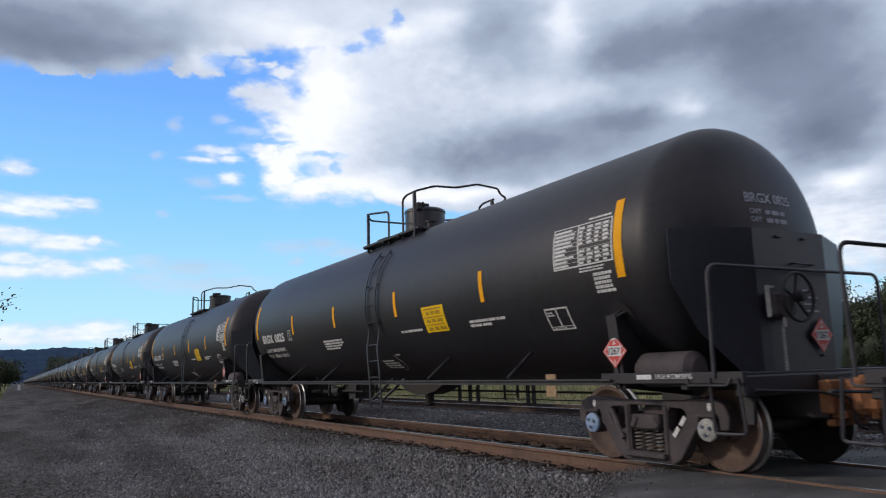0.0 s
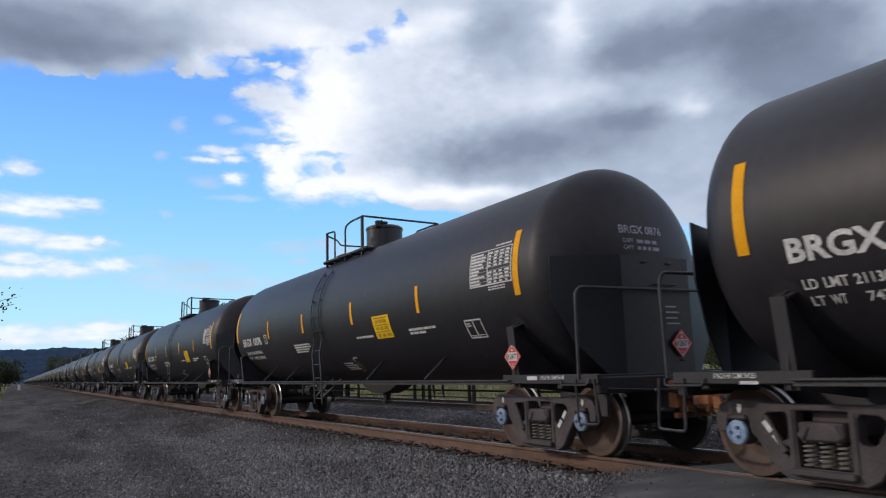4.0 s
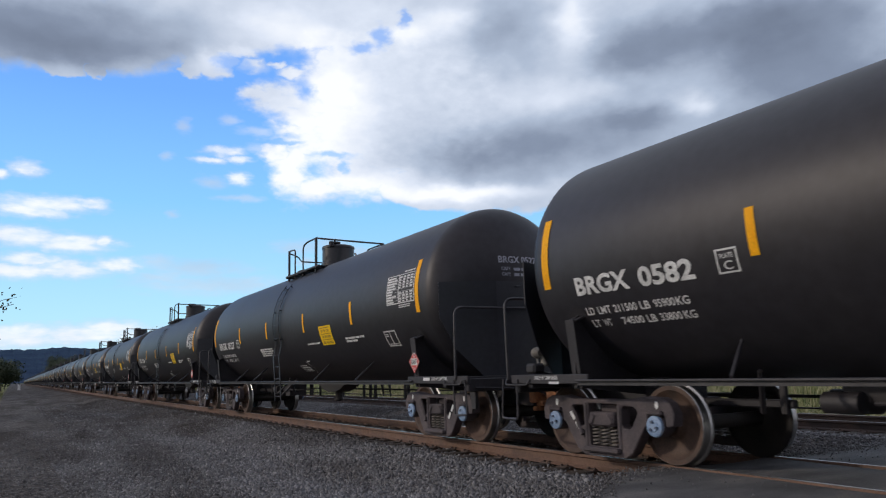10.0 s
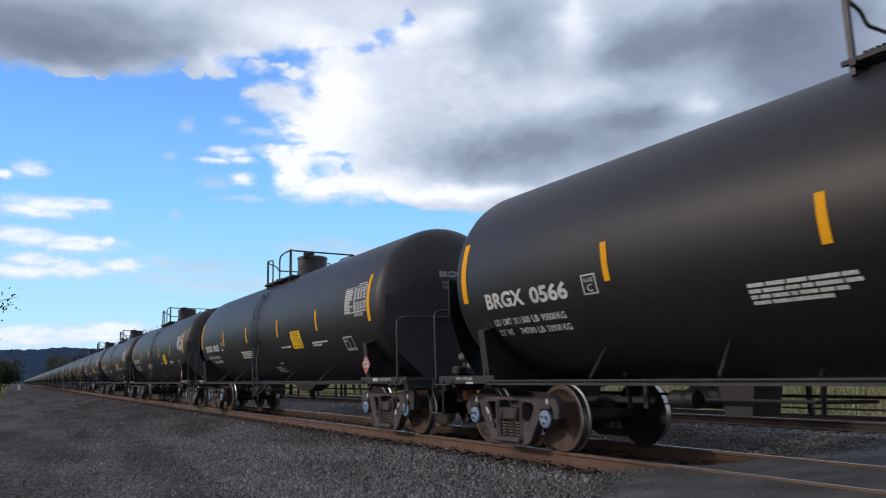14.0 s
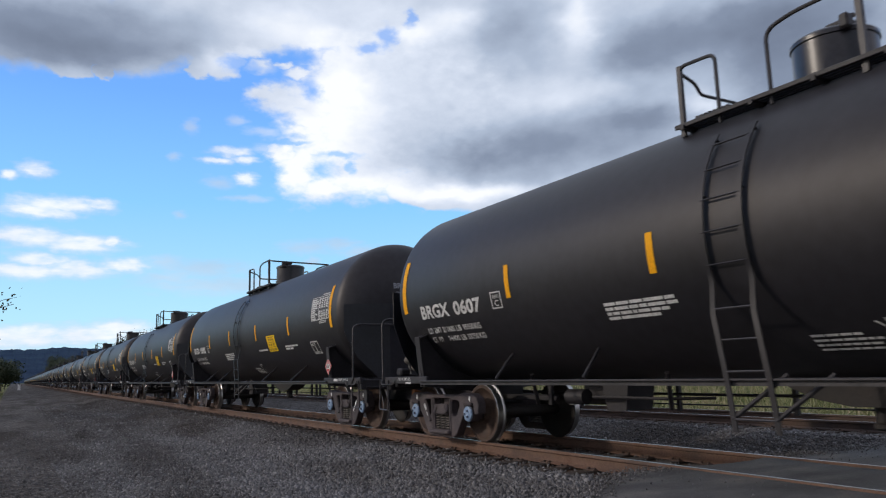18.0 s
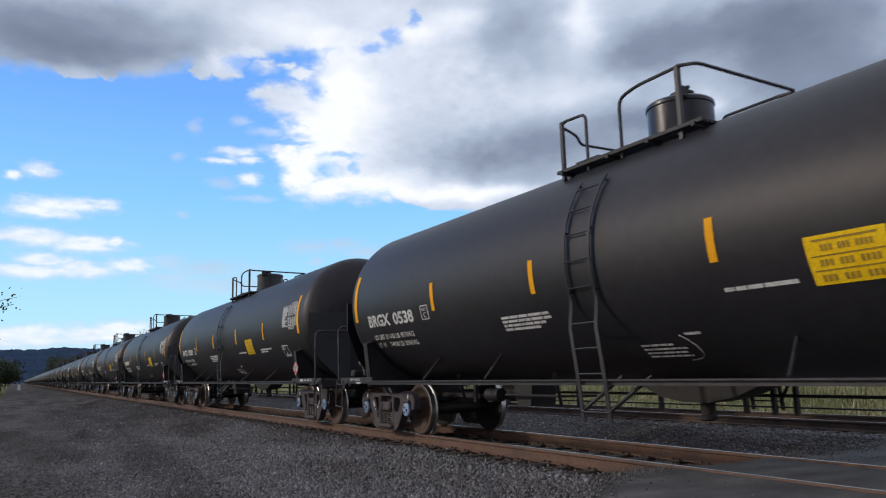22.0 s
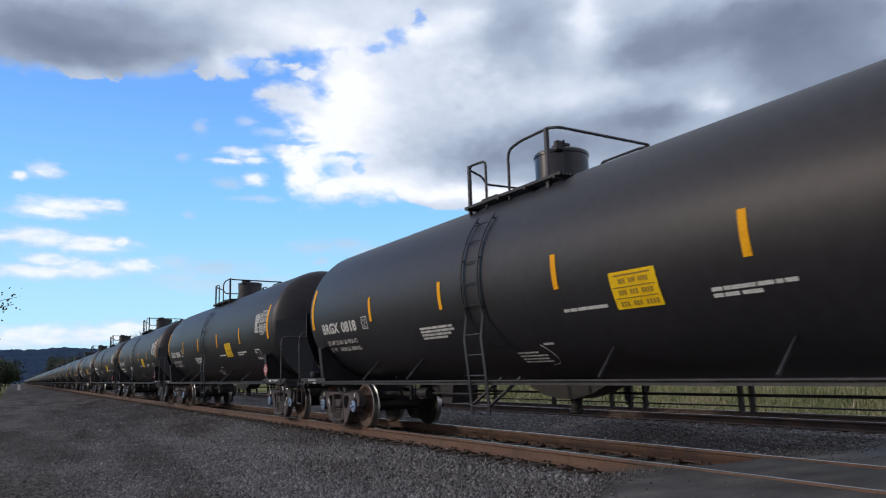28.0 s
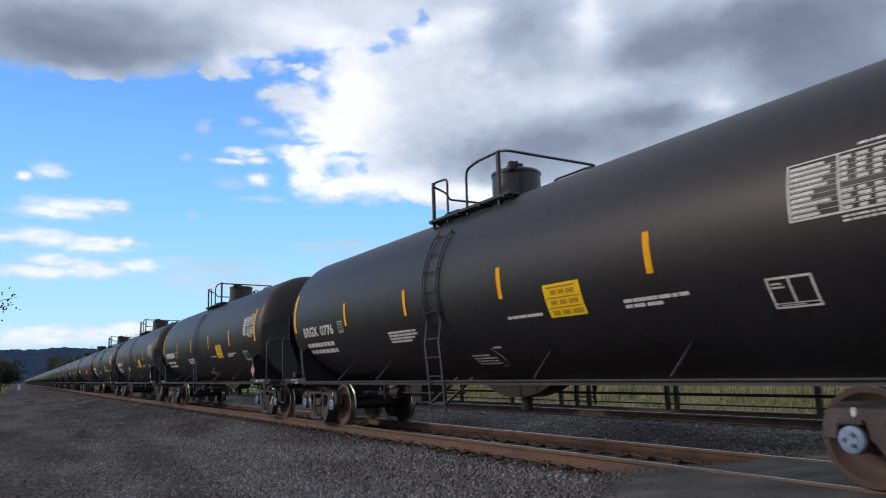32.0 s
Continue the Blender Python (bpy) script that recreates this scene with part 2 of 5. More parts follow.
# ---- sky backdrop: a far shell that turns slowly, so that its clouds drift ----
def blobs(n, l, az, el, rows, power=1.0):
    """The highest of 1 - distance over ellipses of azimuth, elevation and their half widths, in degrees."""
    best = None
    for a, e, ra, re in rows:
        dx = node_math(n, l, 'MULTIPLY_ADD', az, 1 / ra, -a / ra)
        dy = node_math(n, l, 'MULTIPLY_ADD', el, 1 / re, -e / re)
        d2 = node_math(n, l, 'MULTIPLY_ADD', dy, dy, node_math(n, l, 'MULTIPLY', dx, dx))
        v = node_math(n, l, 'SUBTRACT', 1.0, node_math(n, l, 'SQRT', d2))
        best = v if best is None else node_math(n, l, 'MAXIMUM', best, v)
    return best


BANKS_WEST = [(-2.2, 24.3, 14.18, 3.66), (1.0, 23.5, 6.44, 2.72), (5.1, 24.1, 6.54, 2.99), (8.7, 25.4, 5.28, 2.84), (12.0, 25.0, 3.17, 3.3), (12.9, 23.1, 1.78, 1.51), (11.2, 22.6, 1.04, 0.99), (14.6, 26.4, 6.52, 2.91), (20.4, 27.0, 9.07, 3.15), (2.2, 21.5, 2.18, 0.75), (4.5, 21.5, 0.76, 0.68), (26.4, 27.3, 5.6, 2.38)]
BANKS_MID = [(22.5, 22.4, 3.64, 3.72), (18.1, 20.8, 2.73, 1.41), (16.1, 21.1, 1.22, 0.74), (20.7, 19.7, 3.35, 2.1), (22.5, 17.8, 5.37, 2.56), (19.0, 15.6, 1.83, 2.56), (17.7, 16.7, 1.22, 0.93), (20.7, 14.1, 2.64, 1.08), (24.3, 15.2, 4.92, 2.08), (27.1, 20.3, 8.2, 5.9), (19.4, 18.6, 1.77, 0.76), (18.9, 22.8, 1.34, 0.53), (17.6, 23.2, 0.8, 0.32), (15.8, 23.0, 1.31, 0.52), (14.7, 24.0, 1.47, 0.52), (21.4, 23.8, 1.18, 1.06)]
# The (45, 52) bank is unseen above the view, added to whiten the skylight.
BANKS_EAST = [(31.4, 21.9, 11.84, 7.9), (31.1, 14.2, 5.85, 1.74), (38.3, 22.8, 13.4, 8.98), (47.0, 20.7, 12.53, 9.2), (55.1, 19.5, 11.32, 11.42), (60.5, 12.4, 2.02, 1.51), (35.7, 15.4, 8.91, 3.45), (45.0, 52.0, 90.0, 23.0), (72.0, 20.0, 22.0, 17.0)]
WISPS = [(0.4, 14.4, 1.28, 0.64), (-1.1, 13.9, 0.75, 0.39), (1.9, 12.1, 3.72, 0.7), (0.9, 11.6, 3.0, 0.6), (4.6, 12.3, 1.28, 0.46), (0.3, 9.8, 4.21, 0.79), (3.5, 9.5, 3.34, 0.77), (5.6, 9.7, 0.92, 0.52), (1.1, 8.3, 2.55, 0.6), (0.1, 7.5, 3.12, 0.69), (3.5, 7.7, 3.11, 0.71), (6.6, 8.1, 1.87, 0.63), (3.1, 3.2, 8.23, 0.85), (0.0, 2.9, 3.69, 0.78), (6.3, 3.7, 2.75, 0.62), (13.9, 16.7, 1.79, 0.49), (12.6, 16.0, 1.45, 0.32), (14.8, 16.2, 1.16, 0.38), (14.9, 14.7, 1.05, 0.6), (-14, 11, 6.9, 1.89), (58.3, 8.4, 5.98, 3.24), (50, 4, 16.1, 1.89)]
VEILS = [(16.4, 17.0, 1.51, 0.4), (12.9, 14.4, 1.55, 0.5), (15.0, 13.3, 2.1, 0.3), (16.2, 18.3, 1.73, 0.45), (14.1, 19.0, 0.95, 0.39), (9.6, 16.1, 0.55, 0.39), (10.7, 18.4, 0.71, 0.68), (9.2, 8.4, 1.94, 0.59), (11.8, 8.0, 4.49, 0.8), (9.3, 7.3, 2.18, 0.49), (19.3, 9.7, 2.26, 0.62), (21.9, 9.9, 2.07, 0.52), (23.7, 9.3, 2.31, 0.58), (19.9, 8.6, 0.65, 0.47), (10.1, 11.9, 0.64, 0.35), (13.8, 6.8, 7.1, 0.81)]
GAPS = [(19.0, 24.0, 1.35, 0.61), (16.8, 22.7, 1.58, 0.57), (14.0, 23.1, 1.54, 0.8), (19.9, 21.4, 0.89, 0.83), (19.5, 23.2, 0.63, 0.41), (26.0, 25.5, 1.12, 1.05), (28.0, 26.9, 0.66, 0.72), (20.5, 15.5, 1.15, 0.77), (21.9, 16.7, 2.14, 0.34), (22.9, 15.9, 0.54, 0.69), (17.7, 17.6, 2.61, 0.25), (24.5, 24.7, 1.39, 0.49), (15.1, 22.7, 1.3, 0.81)]
TONES_NORTH = [(-0.7, 22.8, 5.87, 1.79, -0.41), (4.8, 22.8, 4.19, 1.21, -0.34), (7.0, 25.2, 4.37, 1.5, -0.18), (0.9, 24.9, 7.9, 1.43, -0.23), (9.1, 23.7, 2.44, 0.97, -0.16), (12.9, 23.1, 1.49, 0.79, 0.2), (13.3, 25.5, 2.58, 1.56, -0.08), (16.8, 26.2, 3.55, 1.37, 0.14), (22.2, 22.0, 3.17, 2.49, 0.3), (20.4, 18.2, 4.43, 2.54, 0.28), (18.6, 15.1, 2.61, 2.13, 0.3), (23.9, 14.4, 4.9, 1.08, 0.3), (25.0, 27.3, 2.8, 0.99, 0.05), (28.5, 25.8, 2.34, 0.65, 0.22), (31.5, 26.9, 2.11, 0.96, 0.25), (20.8, 25.4, 5.9, 1.4, 0.16)]
TONES_EAST = [(36.4, 25.6, 3.32, 2.89, -0.24), (33.5, 16.3, 5.42, 2.07, -0.24), (38.5, 17.1, 5.87, 2.3, -0.24), (28.5, 18.2, 3.83, 2.57, -0.06), (32.5, 13.7, 5.92, 0.63, 0.38), (41.8, 25.6, 1.4, 2.38, 0.31), (40.5, 20.8, 4.81, 1.29, 0.15), (45.9, 22.5, 3.09, 1.92, -0.24), (46.9, 18.5, 3.28, 0.88, -0.26), (50.6, 18.8, 2.18, 0.77, 0.28), (51.1, 23.9, 7.31, 2.07, -0.35), (60.2, 18.9, 5.4, 4.86, -0.39), (55.2, 21.0, 3.19, 2.28, -0.17), (60.8, 12.3, 1.8, 0.99, 0.44), (43.8, 17.3, 4.65, 2.01, -0.14), (59.8, 15.2, 2.89, 1.81, -0.3), (57.0, 23.3, 5.36, 2.21, -0.27), (50.8, 16.1, 11.86, 8.04, -0.12)]


def sky_material():
    m, n, l, b = mat_new("sky_with_clouds")
    n.remove(b)
    tc, sep = n.new("ShaderNodeTexCoord"), n.new("ShaderNodeSeparateXYZ")
    nrm = n.new("ShaderNodeVectorMath")
    nrm.operation = 'NORMALIZE'
    l.new(tc.outputs["Object"], nrm.inputs[0])
    l.new(nrm.outputs[0], sep.inputs[0])
    az = node_math(n, l, 'MULTIPLY', node_math(n, l, 'ARCTAN2', sep.outputs[0], sep.outputs[1]), 57.2958)
    el = node_math(n, l, 'MULTIPLY', node_math(n, l, 'ARCSINE', sep.outputs[2]), 57.2958)
    co = n.new("ShaderNodeCombineXYZ")
    l.new(az, co.inputs[0])
    l.new(node_math(n, l, 'MULTIPLY', el, 1.7), co.inputs[1])

    def noise_tex(scale, detail, rough=0.6, shift=0.0):
        t = n.new("ShaderNodeTexNoise")
        t.noise_dimensions = '4D'
        t.inputs["W"].default_value = shift
        t.inputs["Scale"].default_value, t.inputs["Detail"].default_value, t.inputs["Roughness"].default_value = scale, detail, rough
        l.new(co.outputs[0], t.inputs["Vector"])
        return t.outputs["Fac"]
    w1, w2 = noise_tex(0.3, 4, 0.5, 3.1), noise_tex(0.3, 4, 0.5, 8.7)
    az2 = node_math(n, l, 'MULTIPLY_ADD', node_math(n, l, 'SUBTRACT', w1, 0.5), 3.0, az)
    el2 = node_math(n, l, 'MULTIPLY_ADD', node_math(n, l, 'SUBTRACT', w2, 0.5), 2.0, el)
    w3, w4 = noise_tex(0.9, 3, 0.5, 12.4), noise_tex(0.9, 3, 0.5, 15.2)
    az3 = node_math(n, l, 'MULTIPLY_ADD', node_math(n, l, 'SUBTRACT', w3, 0.5), 1.9, az)
    el3 = node_math(n, l, 'MULTIPLY_ADD', node_math(n, l, 'SUBTRACT', w4, 0.5), 1.0, el)
    f1, f2 = noise_tex(0.5, 4, 0.46, 1.3), noise_tex(0.16, 6, 0.55, 5.9)
    f3 = node_math(n, l, 'SUBTRACT', noise_tex(1.1, 3, 0.45, 7.7), 0.5)

    def step(v, lo, hi):
        k = n.new("ShaderNodeMapRange")
        k.interpolation_type = 'SMOOTHSTEP'
        k.inputs[1].default_value, k.inputs[2].default_value = lo, hi
        l.new(v, k.inputs[0])
        return k.outputs[0]
    fluff = node_math(n, l, 'SUBTRACT', f1, 0.5)
    hole = step(node_math(n, l, 'MULTIPLY_ADD', f3, 0.9, blobs(n, l, az3, el3, GAPS)), -0.2, 0.75)
    grey = step(node_math(n, l, 'MULTIPLY_ADD', fluff, 0.3, blobs(n, l, az3, el3, BANKS_WEST)), -0.02, 0.3)
    mass = node_math(n, l, 'MULTIPLY_ADD', f3, 0.8, node_math(n, l, 'MINIMUM', blobs(n, l, az3, el3, BANKS_MID), 0.6))
    white = step(node_math(n, l, 'MULTIPLY_ADD', fluff, 0.4, mass), -0.3, 0.55)
    east = step(node_math(n, l, 'MULTIPLY_ADD', fluff, 0.3, blobs(n, l, az2, el2, BANKS_EAST)), -0.05, 0.14)
    bank = node_math(n, l, 'MAXIMUM', node_math(n, l, 'MAXIMUM', grey, white), east)
    bank = node_math(n, l, 'MULTIPLY', bank, node_math(n, l, 'MULTIPLY_ADD', hole, -0.7, 1.0))
    co2 = n.new("ShaderNodeCombineXYZ")
    l.new(node_math(n, l, 'MULTIPLY', az, 0.55), co2.inputs[0])
    l.new(node_math(n, l, 'MULTIPLY', el, 1.9), co2.inputs[1])
    streak = n.new("ShaderNodeTexNoise")
    streak.inputs["Scale"].default_value, streak.inputs["Detail"].default_value, streak.inputs["Roughness"].default_value = 1.1, 3, 0.5
    l.new(co2.outputs[0], streak.inputs["Vector"])
    comb = node_math(n, l, 'SUBTRACT', streak.outputs["Fac"], 0.5)
    az5 = node_math(n, l, 'MULTIPLY_ADD', node_math(n, l, 'SUBTRACT', w3, 0.5), 1.4, az)
    el5 = node_math(n, l, 'MULTIPLY_ADD', node_math(n, l, 'SUBTRACT', w4, 0.5), 0.55, el)
    puff = node_math(n, l, 'MULTIPLY_ADD', comb, 0.9, node_math(n, l, 'MULTIPLY', f3, 0.5))
    wisp = step(node_math(n, l, 'ADD', puff, node_math(n, l, 'MINIMUM', blobs(n, l, az5, el5, WISPS), 0.6)), -0.3, 0.85)
    veil = step(node_math(n, l, 'MULTIPLY_ADD', comb, 1.2, blobs(n, l, az5, el5, VEILS)), -0.3, 1.0)
    cover = node_math(n, l, 'MAXIMUM', bank, node_math(n, l, 'MULTIPLY', wisp, 0.95))
    cover = node_math(n, l, 'MAXIMUM', cover, node_math(n, l, 'MULTIPLY', veil, 0.5))
    tone = None
    for a, e, ra, re, w in TONES_EAST + TONES_NORTH:
        dx = node_math(n, l, 'MULTIPLY_ADD', az2, 1 / ra, -a / ra)
        dy = node_math(n, l, 'MULTIPLY_ADD', el2, 1 / re, -e / re)
        d2 = node_math(n, l, 'MULTIPLY_ADD', dy, dy, node_math(n, l, 'MULTIPLY', dx, dx))
        g = node_math(n, l, 'EXPONENT', node_math(n, l, 'MULTIPLY', d2, -1.1))
        tone = node_math(n, l, 'MULTIPLY_ADD', g, w, 0.68 if tone is None else tone)
    soft = node_math(n, l, 'SUBTRACT', f2, 0.5)
    tone = node_math(n, l, 'MULTIPLY_ADD', soft, 0.32, tone)
    tone = node_math(n, l, 'MULTIPLY_ADD', fluff, 0.13, tone)
    tone = node_math(n, l, 'MULTIPLY_ADD', wisp, 0.3, tone)
    tone = node_math(n, l, 'MULTIPLY_ADD', white, 0.06, tone)
    tone = node_math(n, l, 'MULTIPLY_ADD', node_math(n, l, 'MULTIPLY', f3, white), 0.1, tone)
    cloud = ramp(n, [(0.0, (0.143, 0.176, 0.25)), (0.3, (0.232, 0.283, 0.388)), (0.55, (0.417, 0.493, 0.628)), (0.8, (0.69, 0.755, 0.88)), (1.0, (0.93, 0.955, 1.0))])
    l.new(tone, cloud.inputs[0])
    blue = ramp(n, [(0.0, (0.66, 0.87, 0.98)), (0.12, (0.47, 0.80, 1.0)), (0.4, (0.26, 0.60, 1.0)), (0.65, (0.17, 0.42, 0.97)), (1.0, (0.13, 0.32, 0.8))])
    l.new(node_math(n, l, 'MULTIPLY', el, 1 / 32), blue.inputs[0])
    mx = n.new("ShaderNodeMix")
    mx.data_type = 'RGBA'
    l.new(cover, mx.inputs["Factor"])
    l.new(blue.outputs[0], mx.inputs[6])
    l.new(cloud.outputs[0], mx.inputs[7])
    em = n.new("ShaderNodeEmission")
    l.new(mx.outputs[2], em.inputs[0])
    em.inputs[1].default_value = 1.06
    l.new(em.outputs[0], n["Material Output"].inputs[0])
    return m


def sky_shell():
    r, verts, faces = 3600.0, [], []
    na, ne = 70, 40
    for j in range(ne + 1):
        e = radians(-3 + 78 * j / ne)
        for i in range(na + 1):
            a = radians(-32 + 137 * i / na)
            verts.append((r * math.sin(a) * math.cos(e), r * math.cos(a) * math.cos(e), r * math.sin(e)))
    for j in range(ne):
        for i in range(na):
            k = j * (na + 1) + i
            faces.append((k, k + na + 1, k + na + 2, k + 1))
    me = bpy.data.meshes.new("sky_backdrop")
    me.from_pydata(verts, [], faces)
    me.polygons.foreach_set("use_smooth", [True] * len(faces))
    me.materials.append(sky_material())
    return tagged(new("sky_backdrop", me), "blue sky with drifting white and grey clouds", "sky", kind="structure")


sky = sky_shell()


# ---- mesh tools ----
def part(name, bm, material, parent, label="", smooth=True):
    """Links a bmesh as one mesh object under a thing or a part. material: one, or a list for its slots."""
    me = bpy.data.meshes.new(name)
    bm.to_mesh(me)
    bm.free()
    for mt in (material if isinstance(material, (list, tuple)) else [material]):
        me.materials.append(mt)
    if smooth:
        me.polygons.foreach_set("use_smooth", [True] * len(me.polygons))
        me.set_sharp_from_angle(angle=radians(35))
    ob = new(name, me)
    ob.parent = parent
    if label:
        ob["label"] = label
    return ob


def share(ob, parent, x=0.0, y=0.0, z=0.0, rz=0.0):
    """One more object on ob's mesh, under parent."""
    o = new(ob.name.split(".")[0], ob.data)
    o.parent = parent
    o.matrix_basis = pose(x, y, z, 0, 0, rz)
    if "label" in ob:
        o["label"] = ob["label"]
    return o


def box(bm, cx, cy, cz, sx, sy, sz, bevel=0.0, rot=None, slot=0):
    before = set(bm.faces)
    made = bmesh.ops.create_cube(bm, size=1.0)["verts"]
    m = Matrix.Translation((cx, cy, cz)) @ (rot.to_4x4() if rot is not None else Matrix()) @ Matrix.Diagonal((sx, sy, sz, 1))
    bmesh.ops.transform(bm, matrix=m, verts=made)
    if bevel:
        es = list({e for v in made for e in v.link_edges})
        bmesh.ops.bevel(bm, geom=es, offset=bevel, segments=1, affect='EDGES')
    if slot:
        for f in bm.faces:
            if f not in before:
                f.material_index = slot
    return bm


def pipe(bm, path, r=0.02, segs=8, slot=0, cap=True):
    """A round bar along a polyline."""
    pts = [Vector(q) for q in path]
    rings = []
    prev = None
    for i, q in enumerate(pts):
        d = ((pts[i + 1] - q).normalized() if i < len(pts) - 1 else Vector()) + ((q - pts[i - 1]).normalized() if i else Vector())
        d.normalize()
        a = d.cross(Vector((0, 0, 1)) if abs(d.z) < 0.9 else Vector((0, 1, 0))) if prev is None else prev - d * prev.dot(d)
        a.normalize()
        prev = a
        b = d.cross(a)
        rings.append([bm.verts.new(q + r * (math.cos(2 * math.pi * k / segs) * a + math.sin(2 * math.pi * k / segs) * b)) for k in range(segs)])
    for r0, r1 in zip(rings, rings[1:]):
        for k in range(segs):
            f = bm.faces.new((r0[k], r0[(k + 1) % segs], r1[(k + 1) % segs], r1[k]))
            f.material_index = slot
    if cap:
        for ring in (rings[0][::-1], rings[-1]):
            bm.faces.new(ring).material_index = slot
    return bm


def rounded(path, r=0.06, n=4):
    """Rounds the corners of a polyline."""
    pts = [Vector(q) for q in path]
    out = [pts[0]]
    for a, b, c in zip(pts, pts[1:], pts[2:]):
        u, v = (a - b), (c - b)
        k = min(r, u.length * 0.45, v.length * 0.45)
        p0, p1 = b + u.normalized() * k, b + v.normalized() * k
        for i in range(n + 1):
            t = i / n
            out.append((1 - t) ** 2 * p0 + 2 * t * (1 - t) * b + t * t * p1)
    out.append(pts[-1])
    return out


def lathe(bm, profile, axis='Y', segs=48, slots=None, centre=(0, 0, 0), closed=False):
    """Turns (along, radius) pairs round an axis through centre."""
    c = Vector(centre)
    rings = []
    for s, r in profile:
        ring = []
        for k in range(segs):
            a = 2 * math.pi * k / segs
            u, v = r * math.cos(a), r * math.sin(a)
            q = {'Y': (u, s, v), 'X': (s, u, v), 'Z': (u, v, s)}[axis]
            ring.append(bm.verts.new(c + Vector(q)))
        rings.append(ring)
    pairs = list(zip(rings, rings[1:])) + ([(rings[-1], rings[0])] if closed else [])
    for i, (r0, r1) in enumerate(pairs):
        for k in range(segs):
            f = bm.faces.new((r0[k], r0[(k + 1) % segs], r1[(k + 1) % segs], r1[k]))
            f.material_index = slots[i] if slots else 0
    if not closed:
        for ring in (rings[0], rings[-1]):
            if (ring[0].co - ring[segs // 2].co).length > 1e-4:
                bm.faces.new(ring)
    bmesh.ops.remove_doubles(bm, verts=bm.verts, dist=1e-5)
    bmesh.ops.recalc_face_normals(bm, faces=bm.faces)
    return bm


def plate(bm, outline, thick, plane='YZ', at=0.0, holes=(), slot=0):
    """A flat outline with holes, given a thickness across its plane, centred at 'at'."""
    def put(a, b, h):
        return {'YZ': (h, a, b), 'XZ': (a, h, b), 'XY': (a, b, h)}[plane]
    tmp = bmesh.new()
    edges = []
    for loop in (outline, *holes):
        vs = [tmp.verts.new(put(a, b, at - thick / 2)) for a, b in loop]
        edges += [tmp.edges.new((vs[i], vs[(i + 1) % len(vs)])) for i in range(len(vs))]
    bmesh.ops.triangle_fill(tmp, use_beauty=True, use_dissolve=False, edges=edges)
    r = bmesh.ops.extrude_face_region(tmp, geom=list(tmp.faces))
    n = Vector(put(0, 0, thick))
    bmesh.ops.translate(tmp, vec=n, verts=[v for v in r["geom"] if isinstance(v, bmesh.types.BMVert)])
    bmesh.ops.recalc_face_normals(tmp, faces=tmp.faces)
    for f in tmp.faces:
        f.material_index = slot
    me = bpy.data.meshes.new("tmp")
    tmp.to_mesh(me)
    tmp.free()
    bm.from_mesh(me)
    bpy.data.meshes.remove(me)
    return bm


def quad_grid(bm, fn, nu, nv, slot=0):
    """A sheet of fn(u, v), u and v from 0 to 1."""
    g = [[bm.verts.new(fn(i / nu, j / nv)) for i in range(nu + 1)] for j in range(nv + 1)]
    for j in range(nv):
        for i in range(nu):
            bm.faces.new((g[j][i], g[j][i + 1], g[j + 1][i + 1], g[j + 1][i])).material_index = slot
    return bm


TEXT_CACHE = {}


def lettering(bm, text, fn, slot=0, weight=0.012):
    """Writes text as flat letters, its box mapped by fn(a, b) with a and b from 0 to 1."""
    if text not in TEXT_CACHE:
        cu = bpy.data.curves.new("letters", 'FONT')
        cu.body, cu.offset, cu.resolution_u = text, weight, 3
        ob = bpy.data.objects.new("letters", cu)
        me = bpy.data.meshes.new_from_object(ob)
        vs = [tuple(v.co[:2]) for v in me.vertices]
        fs = [tuple(f.vertices) for f in me.polygons]
        bpy.data.objects.remove(ob)
        bpy.data.meshes.remove(me)
        bpy.data.curves.remove(cu)
        x0, x1 = min(v[0] for v in vs), max(v[0] for v in vs)
        y0, y1 = min(v[1] for v in vs), max(v[1] for v in vs)
        TEXT_CACHE[text] = ([((x - x0) / (x1 - x0), (y - y0) / (y1 - y0)) for x, y in vs], fs)
    vs, fs = TEXT_CACHE[text]
    made = [bm.verts.new(fn(a, b)) for a, b in vs]
    for f in fs:
        try:
            bm.faces.new([made[i] for i in f]).material_index = slot
        except ValueError:
            pass
    return bm


# ---- tank car: y runs along the train (negative: leading end), x across (negative: camera side), z = 0 on the rail head ----
TR, TZ, TH, HEAD = 1.52, 2.475, 7.46, 0.67      # tank radius, axis height, half length of the shell, depth of the heads
PITCH_L, CAR_Y0 = 18.0714, 13.472               # car spacing, centre of the first car at the start
TRUCK_Y, AXLE, TANK_Y = 6.957, 0.889, 0.025


def bend(y):
    """How far the line swings to the right, y metres ahead."""
    return 0.0 if y < 30 else 0.00013 * (y - 30) ** 2 if y < 60 else 0.0078 * (y - 45)


def on_tank(v, th, up=0.006):
    a = radians(th)
    return Vector((-(TR + up) * math.cos(a), v, TZ + (TR + up) * math.sin(a)))


def tank_patch(v0, v1, th0, th1, up=0.006):
    """Maps a box to the shell: a runs from v0 to v1, b from th0 (bottom) to th1 (top)."""
    return lambda a, b: on_tank(v0 + (v1 - v0) * a + TANK_Y, th0 + (th1 - th0) * b, up)


def on_head(x, z, up=0.008):
    rr = min(0.999, math.hypot(x, z - TZ) / TR)
    return Vector((x, TANK_Y - (TH + HEAD * math.sqrt(1 - rr * rr)) - up, z))


def head_patch(x0, x1, z0, z1):
    return lambda a, b: on_head(x0 + (x1 - x0) * a, z0 + (z1 - z0) * b)


